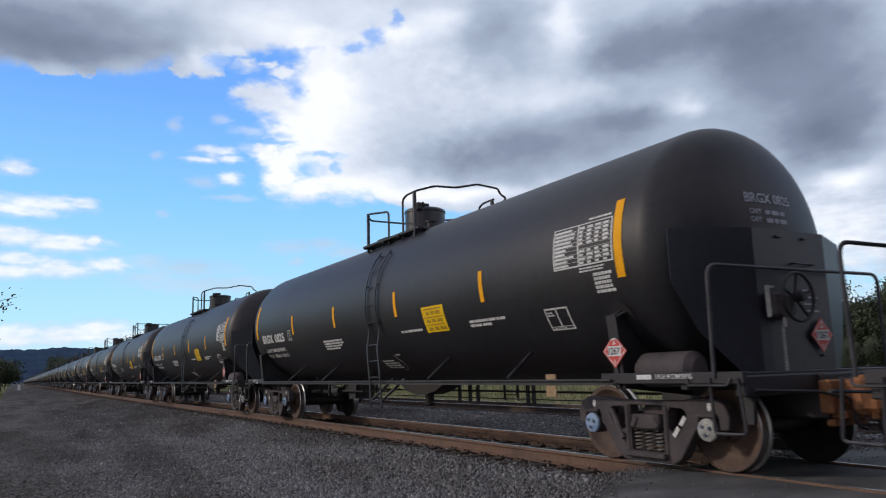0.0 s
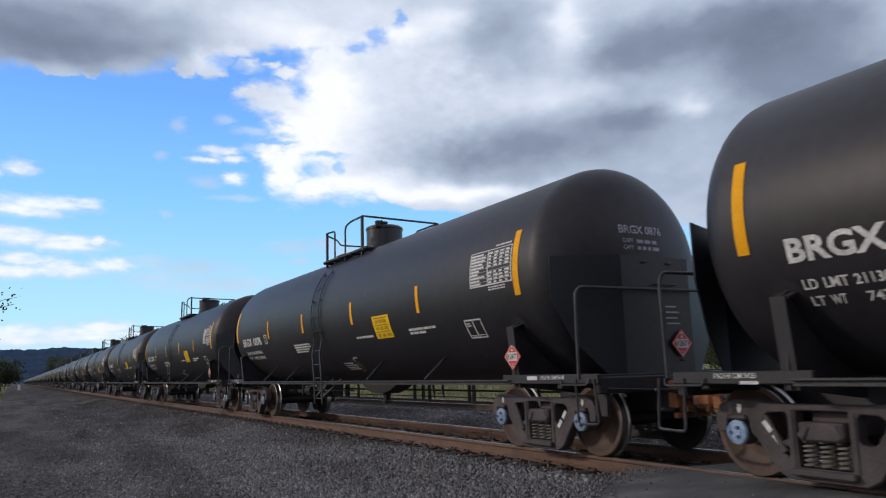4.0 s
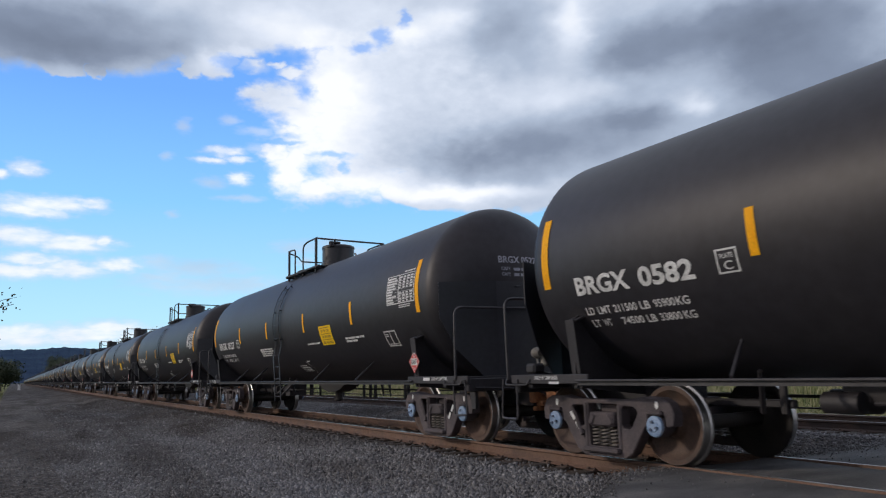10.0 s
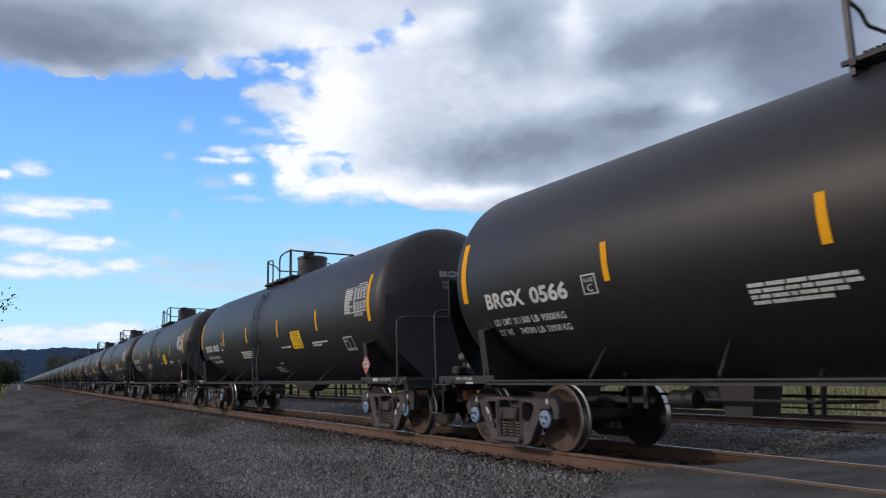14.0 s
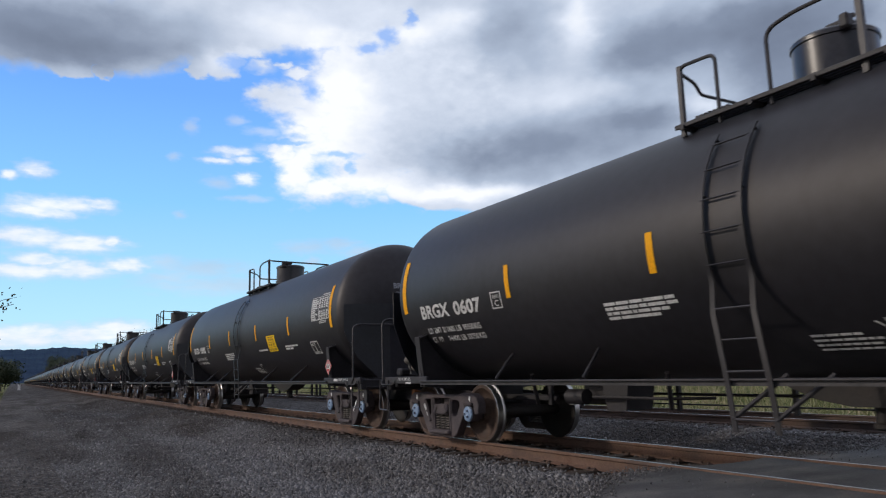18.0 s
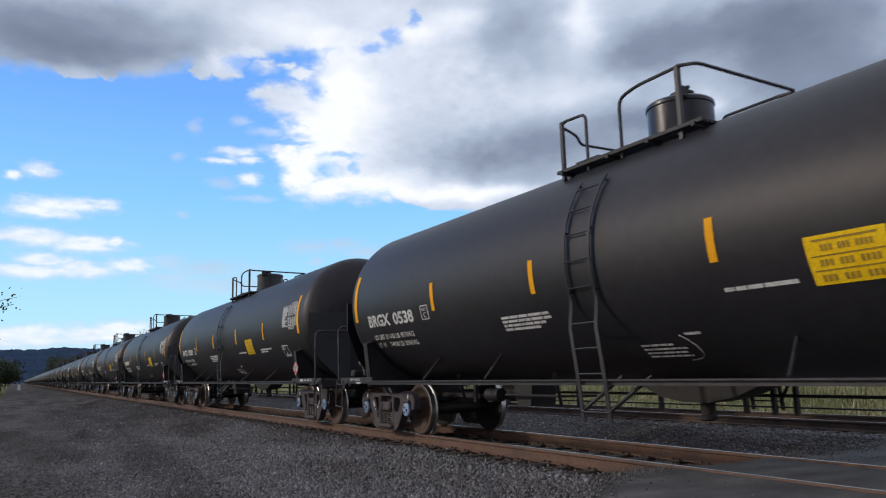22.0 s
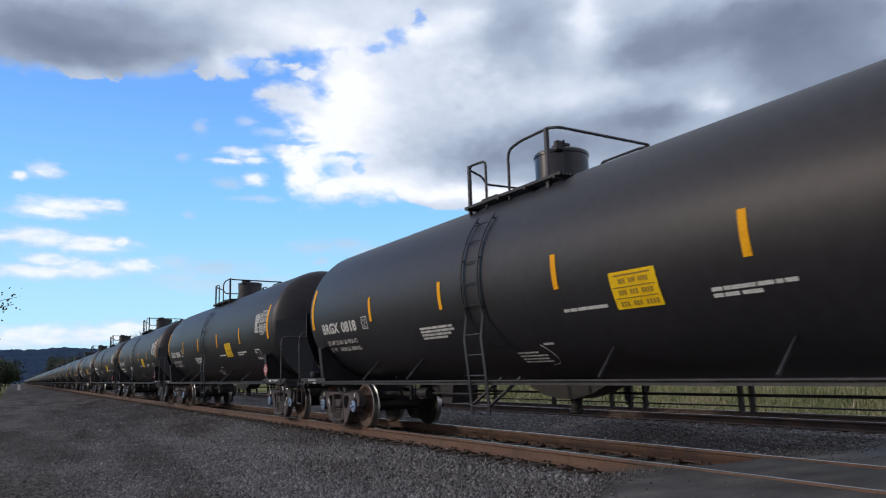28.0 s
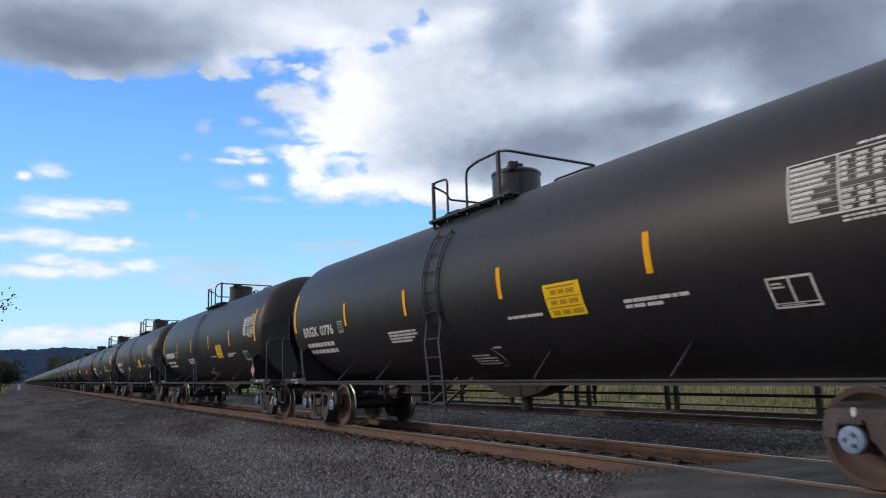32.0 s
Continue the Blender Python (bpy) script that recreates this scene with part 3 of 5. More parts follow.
def bars(bm, rows, v0, v1, th0, th1, seed, slot=0, gap=0.42, up=0.006, share_of=(0.7, 1.0)):
    """Rows of plain bars in place of small lettering."""
    rnd = random.Random(seed)
    for i in range(rows):
        b0, b1 = th1 + (th0 - th1) * (i + gap * 0.5) / rows, th1 + (th0 - th1) * (i + 1 - gap * 0.5) / rows
        a, end = 0.0, rnd.uniform(*share_of)
        while a < end - 0.03:
            w = min(rnd.uniform(0.08, 0.24), end - a)
            quad_grid(bm, tank_patch(v0 + (v1 - v0) * a, v0 + (v1 - v0) * (a + w), b1, b0, up), 1, 1, slot)
            a += w + 0.022
    return bm


def word_rows(bm, rows, v0, v1, th0, th1, gap=0.36):
    """Lines of small lettering as one plain bar a word: each line gives its word lengths, in shares of the whole width."""
    n = len(rows)
    for i, words in enumerate(rows):
        hi, lo = th1 + (th0 - th1) * (i + gap * 0.5) / n, th1 + (th0 - th1) * (i + 1 - gap * 0.5) / n
        a = 0.0
        for w in words:
            quad_grid(bm, tank_patch(v0 + (v1 - v0) * a, v0 + (v1 - v0) * (a + w), lo, hi), 2, 1)
            a += w + 0.018
    return bm


def build_wheelset(parent, y, blue):
    bm = bmesh.new()
    lathe(bm, [(-1.0, 0.0), (-1.0, 0.075), (-0.7, 0.09), (-0.3, 0.085), (0.3, 0.085), (0.7, 0.09), (1.0, 0.075), (1.0, 0.0)], 'X', 12)
    axle = part("wheelset", bm, M_GREASE_SHADE, parent, "rolling steel wheelset with polished treads")
    axle.matrix_basis = pose(0, y, 0.457)
    prof = [(0.0, 0.39), (0.0, 0.465), (0.012, 0.485), (0.028, 0.48), (0.042, 0.458), (0.135, 0.453), (0.142, 0.445), (0.142, 0.395), (0.125, 0.375),
            (0.075, 0.33), (0.05, 0.24), (0.075, 0.16), (0.125, 0.135), (0.165, 0.125), (0.165, 0.09), (0.0, 0.09), (0.0, 0.14), (0.02, 0.2), (0.015, 0.33)]
    # Slot 2: oily back faces, with the shade between the wheels painted in.
    slots = [2, 2, 1, 1, 1, 1, 0] + [0] * 8 + [2] * 4
    bm = bmesh.new()
    lathe(bm, prof, 'X', 40, slots, closed=True)
    wheel = part("wheel", bm, [M_WHEEL, M_TREAD, M_GREASE_SHADE], axle)
    wheel.matrix_basis = pose(-0.68, 0, 0, 0, 0, 180)
    share(wheel, axle, 0.68)
    bm = bmesh.new()
    lathe(bm, [(-1.125, 0.0), (-1.125, 0.06), (-1.118, 0.066), (-1.118, 0.1), (-1.108, 0.118), (-1.085, 0.124), (-1.085, 0.0)], 'X', 20)
    for k in range(3):
        a = radians(120 * k + 20)
        lathe(bm, [(-1.145, 0.0), (-1.145, 0.018), (-1.12, 0.02)], 'X', 6, [1, 1], (0, 0.052 * math.cos(a), 0.052 * math.sin(a)))
    cap = part("end_cap", bm, [M_CAP_BLUE if blue else M_SILVER, M_BOLT], axle, "blue painted bearing end cap" if blue else "grey bearing end cap")
    share(cap, axle, 0, 0, 0, 180)
    return axle


def sideframe_outline():
    half = [(0.0, 0.745), (0.5, 0.745), (0.72, 0.785), (0.98, 0.775), (1.1, 0.72), (1.165, 0.6), (1.15, 0.46), (1.035, 0.45), (1.02, 0.575), (0.765, 0.575),
            (0.745, 0.46), (0.70, 0.42), (0.49, 0.12), (0.37, 0.055), (0.0, 0.055)]
    return half + [(-a, b) for a, b in half[-2:0:-1]]


def build_truck(car, y, blues):
    """Cast sideframes with their springs and bearings, a bolster and two wheelsets."""

    tri = [(0.337, 0.63), (0.365, 0.668), (0.53, 0.662), (0.585, 0.63), (0.592, 0.58), (0.495, 0.425), (0.45, 0.4), (0.36, 0.41), (0.337, 0.45)]
    low = [(0.345, 0.355), (0.42, 0.345), (0.35, 0.25)]
    win = [(-0.255, 0.69), (0.255, 0.69), (0.255, 0.17), (-0.255, 0.17)]
    bm = bmesh.new()
    plate(bm, sideframe_outline(), 0.15, 'YZ', -1.0, [tri, [(-a, b) for a, b in tri[::-1]], low, win])
    bmesh.ops.bevel(bm, geom=[e for e in bm.edges if len(e.link_faces) == 2 and e.calc_face_angle(0) > 0.9], offset=0.012, segments=1, affect='EDGES')
    side = part("sideframe", bm, M_CAST, car, "dusty brown cast steel truck sideframe")
    side.matrix_basis = pose(0, y, 0)
    bm = bmesh.new()
    box(bm, -1.045, 0.3, 0.42, 0.09, 0.075, 0.56, 0.02)
    column = part("column_guide", bm, M_CAST, side)
    bm = bmesh.new()
    pipe(bm, [(-1.04, 0.6, 0.64), (-1.08, 0.37, 0.3)], 0.03, 8)
    rib = part("diagonal_rib", bm, M_CAST, side)
    bm = bmesh.new()
    box(bm, -1.0, AXLE, 0.605, 0.24, 0.24, 0.05, 0.015)
    adapter = part("bearing_adapter", bm, M_CAST, side)
    bm = bmesh.new()
    box(bm, -1.05, 0, 0.135, 0.2, 0.62, 0.06, 0.015)
    seat = part("spring_seat", bm, M_CAST, side)
    bm = bmesh.new()
    pipe(bm, [(-1.0 + 0.06 * math.cos(2 * math.pi * k / 10), 0.06 * math.sin(2 * math.pi * k / 10), 0.18 + 0.23 * k / 55) for k in range(56)], 0.014, 5)
    spring = part("spring", bm, M_SPRING, side)
    spring.matrix_basis = pose(0, -0.165, 0)
    bm = bmesh.new()
    lathe(bm, [(-1.09, 0.0), (-1.09, 0.1), (-1.07, 0.125), (-0.93, 0.125), (-0.91, 0.1), (-0.86, 0.09)], 'X', 18)
    bearing = part("bearing", bm, M_CAST, side)
    bearing.matrix_basis = pose(0, -AXLE, 0.457)
    bm = bmesh.new()
    box(bm, -1.0, 0, 0.5, 0.2, 0.44, 0.17, 0.02)
    for s in (-1, 1):
        box(bm, -1.05, s * 0.16, 0.5, 0.14, 0.09, 0.15, 0.02, Matrix.Rotation(s * 0.5, 3, 'X'))
    box(bm, -0.45, 0, 0.56, 0.94, 0.42, 0.28, 0.04)
    bolster = part("bolster", bm, M_CAST, side)
    bm = bmesh.new()
    for q, w in (((-1.078, 0.55, 0.53), 0.12), ((-1.078, 0.45, 0.41), 0.12)):
        box(bm, q[0] - 0.005, q[1], q[2], 0.006, w, 0.05, 0, Matrix.Rotation(radians(52), 3, 'X'))
    mark = part("stencil", bm, M_WHITE, side, "white stencil patch")
    bm = bmesh.new()
    drip = [(-0.018, 0.04), (0.014, 0.044), (0.026, 0.01), (0.02, -0.028), (0.002, -0.046), (-0.02, -0.024), (-0.027, 0.012)]
    plate(bm, [(u - AXLE - 0.03, 0.69 + w) for u, w in drip], 0.012, 'YZ', -1.076)
    paint = part("paint_mark", bm, M_WHITE, side, "white paint dab")
    share(paint, side, 0, 2 * AXLE, 0)
    share(spring, side, 0, 0, 0)
    share(column, side, 0, -0.6, 0)
    share(adapter, side, 0, -2 * AXLE, 0)
    share(spring, side, 0, 0.165, 0)
    share(bearing, side, 0, AXLE, 0.457)
    mark.matrix_basis = pose(0, 0, 0) if y > 0 else Matrix.Diagonal((1, -1, 1, 1))
    other = share(side, car, 0, y, 0, 180)
    for o in (spring, bolster, column, rib, adapter, seat):
        share(o, other, 0, 0, 0)
    share(column, other, 0, -0.6, 0)
    share(adapter, other, 0, -2 * AXLE, 0)
    share(spring, other, 0, 0.165, 0)
    share(spring, other, 0, -0.165, 0)
    share(bearing, other, 0, AXLE, 0.457)
    share(bearing, other, 0, -AXLE, 0.457)
    for s, bl in zip((-1, 1), blues):
        build_wheelset(car, y + s * AXLE, bl)
    bm = bmesh.new()
    for s in (-1, 1):
        box(bm, 0, s * 0.34, 0.38, 1.5, 0.09, 0.14, 0.02)
        for q in (-0.75, 0.75):
            box(bm, q, s * 0.43, 0.45, 0.09, 0.06, 0.28, 0.01)
    part("brake_beam", bm, M_FRAME, car).matrix_basis = pose(0, y, 0)



def diamond_placard(name, parent, holder=True):
    """A red hazard placard, 39 cm across the corners, facing -x about its own origin."""
    bm = bmesh.new()
    d = 0.193
    plate(bm, [(0, d), (d, 0), (0, -d), (-d, 0)], 0.006, 'YZ', 0)
    k = d * 0.9
    for i, (p, q) in enumerate(zip([(0, k), (k, 0), (0, -k), (-k, 0)], [(k, 0), (0, -k), (-k, 0), (0, k)])):
        u = 0.93
        quad_grid(bm, lambda a, b, p=p, q=q: Vector((-0.005, (p[0] + (q[0] - p[0]) * a) * (u + (1 - u) * b), (p[1] + (q[1] - p[1]) * a) * (u + (1 - u) * b))), 1, 1, 1)
    quad_grid(bm, lambda a, b: Vector((-0.006, 0.105 - 0.21 * a, -0.058 + 0.116 * b)), 1, 1, 1)
    lettering(bm, "1267", lambda a, b: Vector((-0.008, 0.09 - 0.18 * a, -0.04 + 0.08 * b)), 2, 0.02)
    quad_grid(bm, lambda a, b: Vector((-0.006, 0.03 * (1 - 1.6 * b) * (1 - 2 * a), 0.075 + 0.07 * b)), 1, 2, 1)
    lettering(bm, "3", lambda a, b: Vector((-0.007, 0.014 - 0.028 * a, -0.14 + 0.045 * b)), 1, 0.02)
    return part(name, bm, [M_RED, M_WHITE, M_BLACK], parent, "red and white diamond hazard placard", smooth=False)


def build_tank(car):
    bm = bmesh.new()
    prof = []
    for i in range(13):
        a = radians(90 * i / 12)
        prof.append((-TH - HEAD * math.cos(a), TR * math.sin(a)))
    prof += [(y, TR) for y in (-5.0, -2.5, 0.0, 2.5, 5.0)]
    for i in range(12, -1, -1):
        a = radians(90 * i / 12)
        prof.append((TH + HEAD * math.cos(a), TR * math.sin(a)))
    lathe(bm, prof, 'Y', 72, None, (0, TANK_Y, TZ))
    return part("tank", bm, M_TANK, car, "black painted welded tank shell with domed heads")


def build_markings(car, first):
    back = 0.09
    for v, lo, hi, w in ((-7.18, -12.8, 22, 0.13), (-4.22 - back * 0.7, -13.3, 4.0, 0.1), (-1.33 - back, -13.3, 3.6, 0.1), (1.62 - back, -13.6, 3.4, 0.1), (4.33 - back, -13.4, 4.0, 0.1), ((7.25 if first else 7.343), -12.8, 22, 0.13)):
        bm = bmesh.new()
        quad_grid(bm, tank_patch(v + w / 2, v - w / 2, lo, hi), 2, 12)
        part("reflective_stripe", bm, M_ORANGE, car, "amber reflective stripe")
    bm = bmesh.new()
    quad_grid(bm, tank_patch(-2.335 - back * 0.6, -3.05 - back * 0.6, -27, -10.3), 4, 6)
    for i, (lo, hi, a0, a1) in enumerate(((-12.3, -11.6, 0.1, 0.9), (-15.6, -13.4, 0.2, 0.85), (-17.4, -16.9, 0.05, 0.95), (-20.6, -18.4, 0.15, 0.9), (-22.3, -21.8, 0.05, 0.95), (-25.8, -23.5, 0.12, 0.95))):
        n = 1 if hi - lo < 1 else 12
        for k in [j for j in range(n) if j not in (3, 7)]:
            b0, b1 = a0 + (a1 - a0) * k / n, a0 + (a1 - a0) * (k + (1 if n == 1 else 0.62)) / n
            quad_grid(bm, tank_patch(-2.335 - back * 0.6 - 0.715 * b0, -2.335 - back * 0.6 - 0.715 * b1, lo, hi, 0.01), 1, 1, 1)
    tagged(part("notice_placard", bm, [M_YELLOW, M_INK], car, "yellow notice placard with rows of dark print"), kind="stuff")
    bm = bmesh.new()
    for lo, hi in ((14.4, 14.9), (-4.9, -4.3)):
        quad_grid(bm, tank_patch(-6.01, -7.09, lo, hi), 4, 1)
    for v in (-6.01, -6.48, -7.07):
        quad_grid(bm, tank_patch(v, v - 0.022, -4.9, 14.9), 1, 6)
    rnd = random.Random(5)
    for r in range(10):
        th = 13.6 - r * 1.82
        quad_grid(bm, tank_patch(-6.01, -7.09, th - 1.55, th - 1.4), 4, 1)
        quad_grid(bm, tank_patch(-6.04, -6.04 - rnd.uniform(0.2, 0.4), th - 1.15, th - 0.1), 2, 1)
        for c in range(4):
            if r not in (5,):
                quad_grid(bm, tank_patch(-6.51 - 0.14 * c, -6.51 - 0.14 * c - rnd.uniform(0.06, 0.11), th - 1.2, th - 0.15), 1, 1)
    bars(bm, 1, -6.66, -7.06, 15.6, 17.2, 8, share_of=(0.98, 1.0))
    bars(bm, 2, -6.49, -6.95, -8.0, -5.4, 9, share_of=(0.9, 1.0))
    if first:
        bars(bm, 5, -6.72, -7.06, -18.5, -8.6, 19, share_of=(0.75, 1.0), gap=0.3)
    tagged(part("capacity_table", bm, M_WHITE, car, "white stencilled capacity and test table"), kind="stuff")
    bm = bmesh.new()
    for lo, hi in ((-22.9, -22.0), (-34.0, -33.2), (-32.2, -31.8)):
        quad_grid(bm, tank_patch(-5.62, -6.09, lo, hi), 2, 1)
    for v in (-5.62, -5.84, -6.065):
        quad_grid(bm, tank_patch(v, v - 0.025, -34.0 if v != -5.84 else -32, -22.0), 1, 4)
    bars(bm, 1, -5.68, -6.02, -33.1, -32.4, 3)
    bars(bm, 2, -5.66, -5.8, -26.5, -23.8, 4)
    tagged(part("test_box", bm, M_WHITE, car, "white outlined stencil box"), kind="stuff")
    bm = bmesh.new()
    word_rows(bm, [(0.13, 0.37, 0.18, 0.08, 0.13), (0.12, 0.17, 0.0, 0.23)], -3.76, -4.75, -27.2, -22.2)
    tagged(part("stencil", bm, M_WHITE, car, "two lines of small white stencilling"), kind="stuff")
    bm = bmesh.new()
    word_rows(bm, [(0.14, 0.15, 0.2, 0.42)], -1.44, -2.27, -25.3, -23.3, 0.2)
    tagged(part("stencil", bm, M_WHITE, car, "line of small white stencilling"), kind="stuff")
    bm = bmesh.new()
    word_rows(bm, [(0.17, 0.18, 0.18, 0.26, 0.13), (0.12, 0.2, 0.13, 0.1, 0.23, 0.14), (0.07, 0.1, 0.16, 0.06, 0.16, 0.12, 0.1), (0.17, 0.55)], 2.58 - 1.6 * back, 1.5 - 1.8 * back, -31.9, -22.7)
    tagged(part("stencil", bm, M_WHITE, car, "block of small white stencilling"), kind="stuff")
    bm = bmesh.new()
    bars(bm, 4, 0.2 - 1.4 * back, -0.5 - 1.2 * back, -55.5, -45.5, 21, gap=0.52)
    bars(bm, 1, -0.58 - back, -0.8 - back, -42.2, -40.6, 22, gap=0.1)
    hook = [(-0.46, -42), (-0.53, -44.5), (-0.585, -48), (-0.6, -51.5), (-0.57, -55), (-0.5, -57), (-0.34, -58)]
    for (v0, a0), (v1, a1) in zip(hook, hook[1:]):
        quad_grid(bm, lambda a, b: on_tank(v0 - back + (v1 - v0) * b - 0.012 * a, a0 + (a1 - a0) * b + 0.5 * a), 1, 1)
    tagged(part("stencil", bm, M_WHITE, car, "valve stencil with a curved white line"), kind="stuff")
    bm = bmesh.new()
    fr = (4.69, 4.435, -18.1, -8.8)
    for v in (fr[0], fr[1] + 0.02):
        quad_grid(bm, tank_patch(v, v - 0.02, fr[2], fr[3]), 1, 4)
    for th in (fr[2], fr[3] - 0.7):
        quad_grid(bm, tank_patch(fr[0], fr[1], th, th + 0.7), 2, 1)
    lettering(bm, "PLATE", tank_patch(4.64, 4.485, -12.4, -10.6))
    lettering(bm, "C", tank_patch(4.61, 4.51, -16.8, -13.4))
    tagged(part("plate_box", bm, M_WHITE, car, "white outlined box with a plate letter"), kind="stuff")


def build_top(car, first):
    """Manway, its housing, the platform and its rails."""
    bm = bmesh.new()
    lathe(bm, [(3.85, 0.47), (3.98, 0.47), (3.99, 0.45), (4.06, 0.45), (4.08, 0.425), (4.45, 0.425), (4.46, 0.44), (4.5, 0.44), (4.52, 0.425), (4.54, 0.39), (4.555, 0.0)], 'Z', 36, None, (0.03, 0.18, 0))
    house = part("manway_housing", bm, M_HOUSE, car, "round black valve housing on the tank top")
    bm = bmesh.new()
    box(bm, -0.12, 0.0, 4.585, 0.2, 0.26, 0.07, 0.02)
    box(bm, -0.3, -0.16, 4.53, 0.12, 0.1, 0.16, 0.02)
    pipe(bm, [(-0.22, -0.2, 4.6), (-0.12, 0.12, 4.62)], 0.025, 6)
    part("hinge", bm, M_FRAME, house)
    bm = bmesh.new()
    mid = -0.1 if first else 0.28
    for s in (-1, 1):
        for k in range(6):
            box(bm, s * (0.62 + 0.062 * k), mid, 3.82, 0.035, 2.5, 0.035)
        box(bm, s * 0.96, mid, 3.82, 0.035, 2.55, 0.05, 0.006)
        for y in (mid - 1.15, mid - 0.45, mid + 0.25, mid + 1.15):
            box(bm, s * 0.8, y, 3.79, 0.4, 0.05, 0.05)
            box(bm, s * 0.78, y, 3.76, 0.05, 0.05, 0.12)
    for k in range(8):
        box(bm, 0, mid + 0.8 + 0.06 * k, 3.99, 1.3, 0.035, 0.03)
    part("platform_grating", bm, M_FRAME, car, "steel grating walkway beside the manway")
    p0, p1, p2, p3 = (1.05, 0.04, -0.6, -1.1) if first else (1.48, 0.98, 0.34, -0.63)
    for s in (-1, 1):
        bm = bmesh.new()
        x = s * 0.9
        pipe(bm, rounded([(x, p0, 3.74), (x, p0, 4.55), (x, p1, 4.52 if not first else 4.4), (x, p1, 3.72)], 0.1), 0.022)
        box(bm, x, p0, 4.13, 0.05, 0.05, 0.85)
        part("side_rail", bm, M_PIPE, car, "bent pipe handrail beside the platform")
        bm = bmesh.new()
        if first or s < 0:
            pipe(bm, rounded([(x, p2, 3.72), (x, p2, 4.51), (x, (p2 * 2 + p3) / 3, 4.57), (x, p3 - 0.06, 4.57)], 0.13), 0.022)
            box(bm, x, p3, 4.13, 0.055, 0.055, 0.88)
        else:
            pipe(bm, rounded([(x, 0.25, 3.72), (x, 0.2, 4.5), (x, p3 - 0.06, 4.5)], 0.08), 0.022)
        part("side_rail", bm, M_PIPE, car, "bent pipe handrail beside the platform")
    bm = bmesh.new()
    if first:
        pipe(bm, rounded([(-0.9, p0 + 0.02, 4.48), (-0.8, p0 + 0.05, 4.42), (0.8, p0 + 0.05, 4.42), (0.9, p0 + 0.02, 4.48)], 0.08), 0.02)
    else:
        pipe(bm, rounded([(-0.9, 1.5, 4.5), (-0.62, 1.5, 4.4), (-0.55, 1.5, 4.28), (0.55, 1.5, 4.28), (0.62, 1.5, 4.4), (0.9, 1.5, 4.5)], 0.08), 0.02)
    part("end_rail", bm, M_PIPE, car)
    bm = bmesh.new()
    if first:
        pipe(bm, rounded([(-0.9, -1.15, 4.57), (-0.5, -1.18, 4.7), (0.0, -1.18, 4.72), (0.5, -1.18, 4.84), (1.0, -1.18, 4.8), (1.06, -1.18, 4.68), (1.2, -1.18, 4.62), (1.0, -1.18, 4.4), (0.9, -1.18, 3.75)], 0.08), 0.022)
    else:
        pipe(bm, rounded([(-0.9, -0.63, 4.58), (-0.9, -0.92, 4.51), (0.9, -0.92, 4.48), (0.9, -0.63, 4.5)], 0.1), 0.022)
    part("end_rail", bm, M_PIPE, car)
    for y, x in ((-0.75, -0.35), (-0.95, 0.1), (-0.8, 0.4))[0 if first else 1:]:
        bm = bmesh.new()
        lathe(bm, [(3.9, 0.08), (4.06, 0.08), (4.07, 0.11), (4.1, 0.11), (4.11, 0.0)], 'Z', 12, None, (x, y, 0))
        part("valve", bm, M_FRAME, car)


def build_ladder(car, s, first):
    rails = (-0.21, -0.67) if first else (0.8, 0.34)
    for v in rails:
        bm = bmesh.new()
        path = [(on_tank(v, th, 0.045), on_tank(v, th, 0.06)) for th in (40, 32, 24, 16, 8, 0, -8, -16, -20)]
        path += [(Vector((-1.54, v - 0.04, 1.6)), Vector((-1.555, v - 0.04, 1.6))), (Vector((-1.525, v - 0.12, 0.98)), Vector((-1.54, v - 0.12, 0.98))), (Vector((-1.525, v - 0.17, 0.5)), Vector((-1.54, v - 0.17, 0.5)))]
        rings = []
        for a, b in path:
            rings.append([bm.verts.new((-s * q.x, q.y + d, q.z)) for q, d in ((a, -0.03), (a, 0.03), (b, 0.03), (b, -0.03))])
        for r0, r1 in zip(rings, rings[1:]):
            for k in range(4):
                bm.faces.new((r0[k], r0[(k + 1) % 4], r1[(k + 1) % 4], r1[k]))
        bm.faces.new(rings[0])
        bm.faces.new(rings[-1])
        for th in (38, 12, -16):
            p, q = on_tank(v, th, -0.01), on_tank(v, th, 0.05)
            pipe(bm, [(-s * p.x, v, p.z), (-s * q.x, v, q.z)], 0.014, 5)
        bmesh.ops.recalc_face_normals(bm, faces=bm.faces)
        part("ladder_rail", bm, M_TANK, car, "curved flat steel ladder rail over the tank flank")
    for th in (34, 22, 10, -2, -14):
        q = on_tank(0, th, 0.052)
        bm = bmesh.new()
        pipe(bm, [(-s * q.x, rails[0], q.z), (-s * q.x, rails[1], q.z)], 0.01, 6)
        part("rung", bm, M_TANK, car)
    for z, dv in ((1.66, 0.03), (1.36, 0.07), (1.06, 0.11), (0.62, 0.16)):
        bm = bmesh.new()
        pipe(bm, [(s * 1.532, rails[0] - dv, z), (s * 1.532, rails[1] - dv, z)], 0.012, 6)
        part("rung", bm, M_PIPE, car)
    for v, w in ((rails[1] - 0.15, -0.42), (rails[0] - 0.15, -0.42)):
        bm = bmesh.new()
        pipe(bm, [(s * 1.53, v, 0.62), (s * 1.25, v + w, 1.02)], 0.026, 6)
        part("ladder_brace", bm, M_FRAME, car)


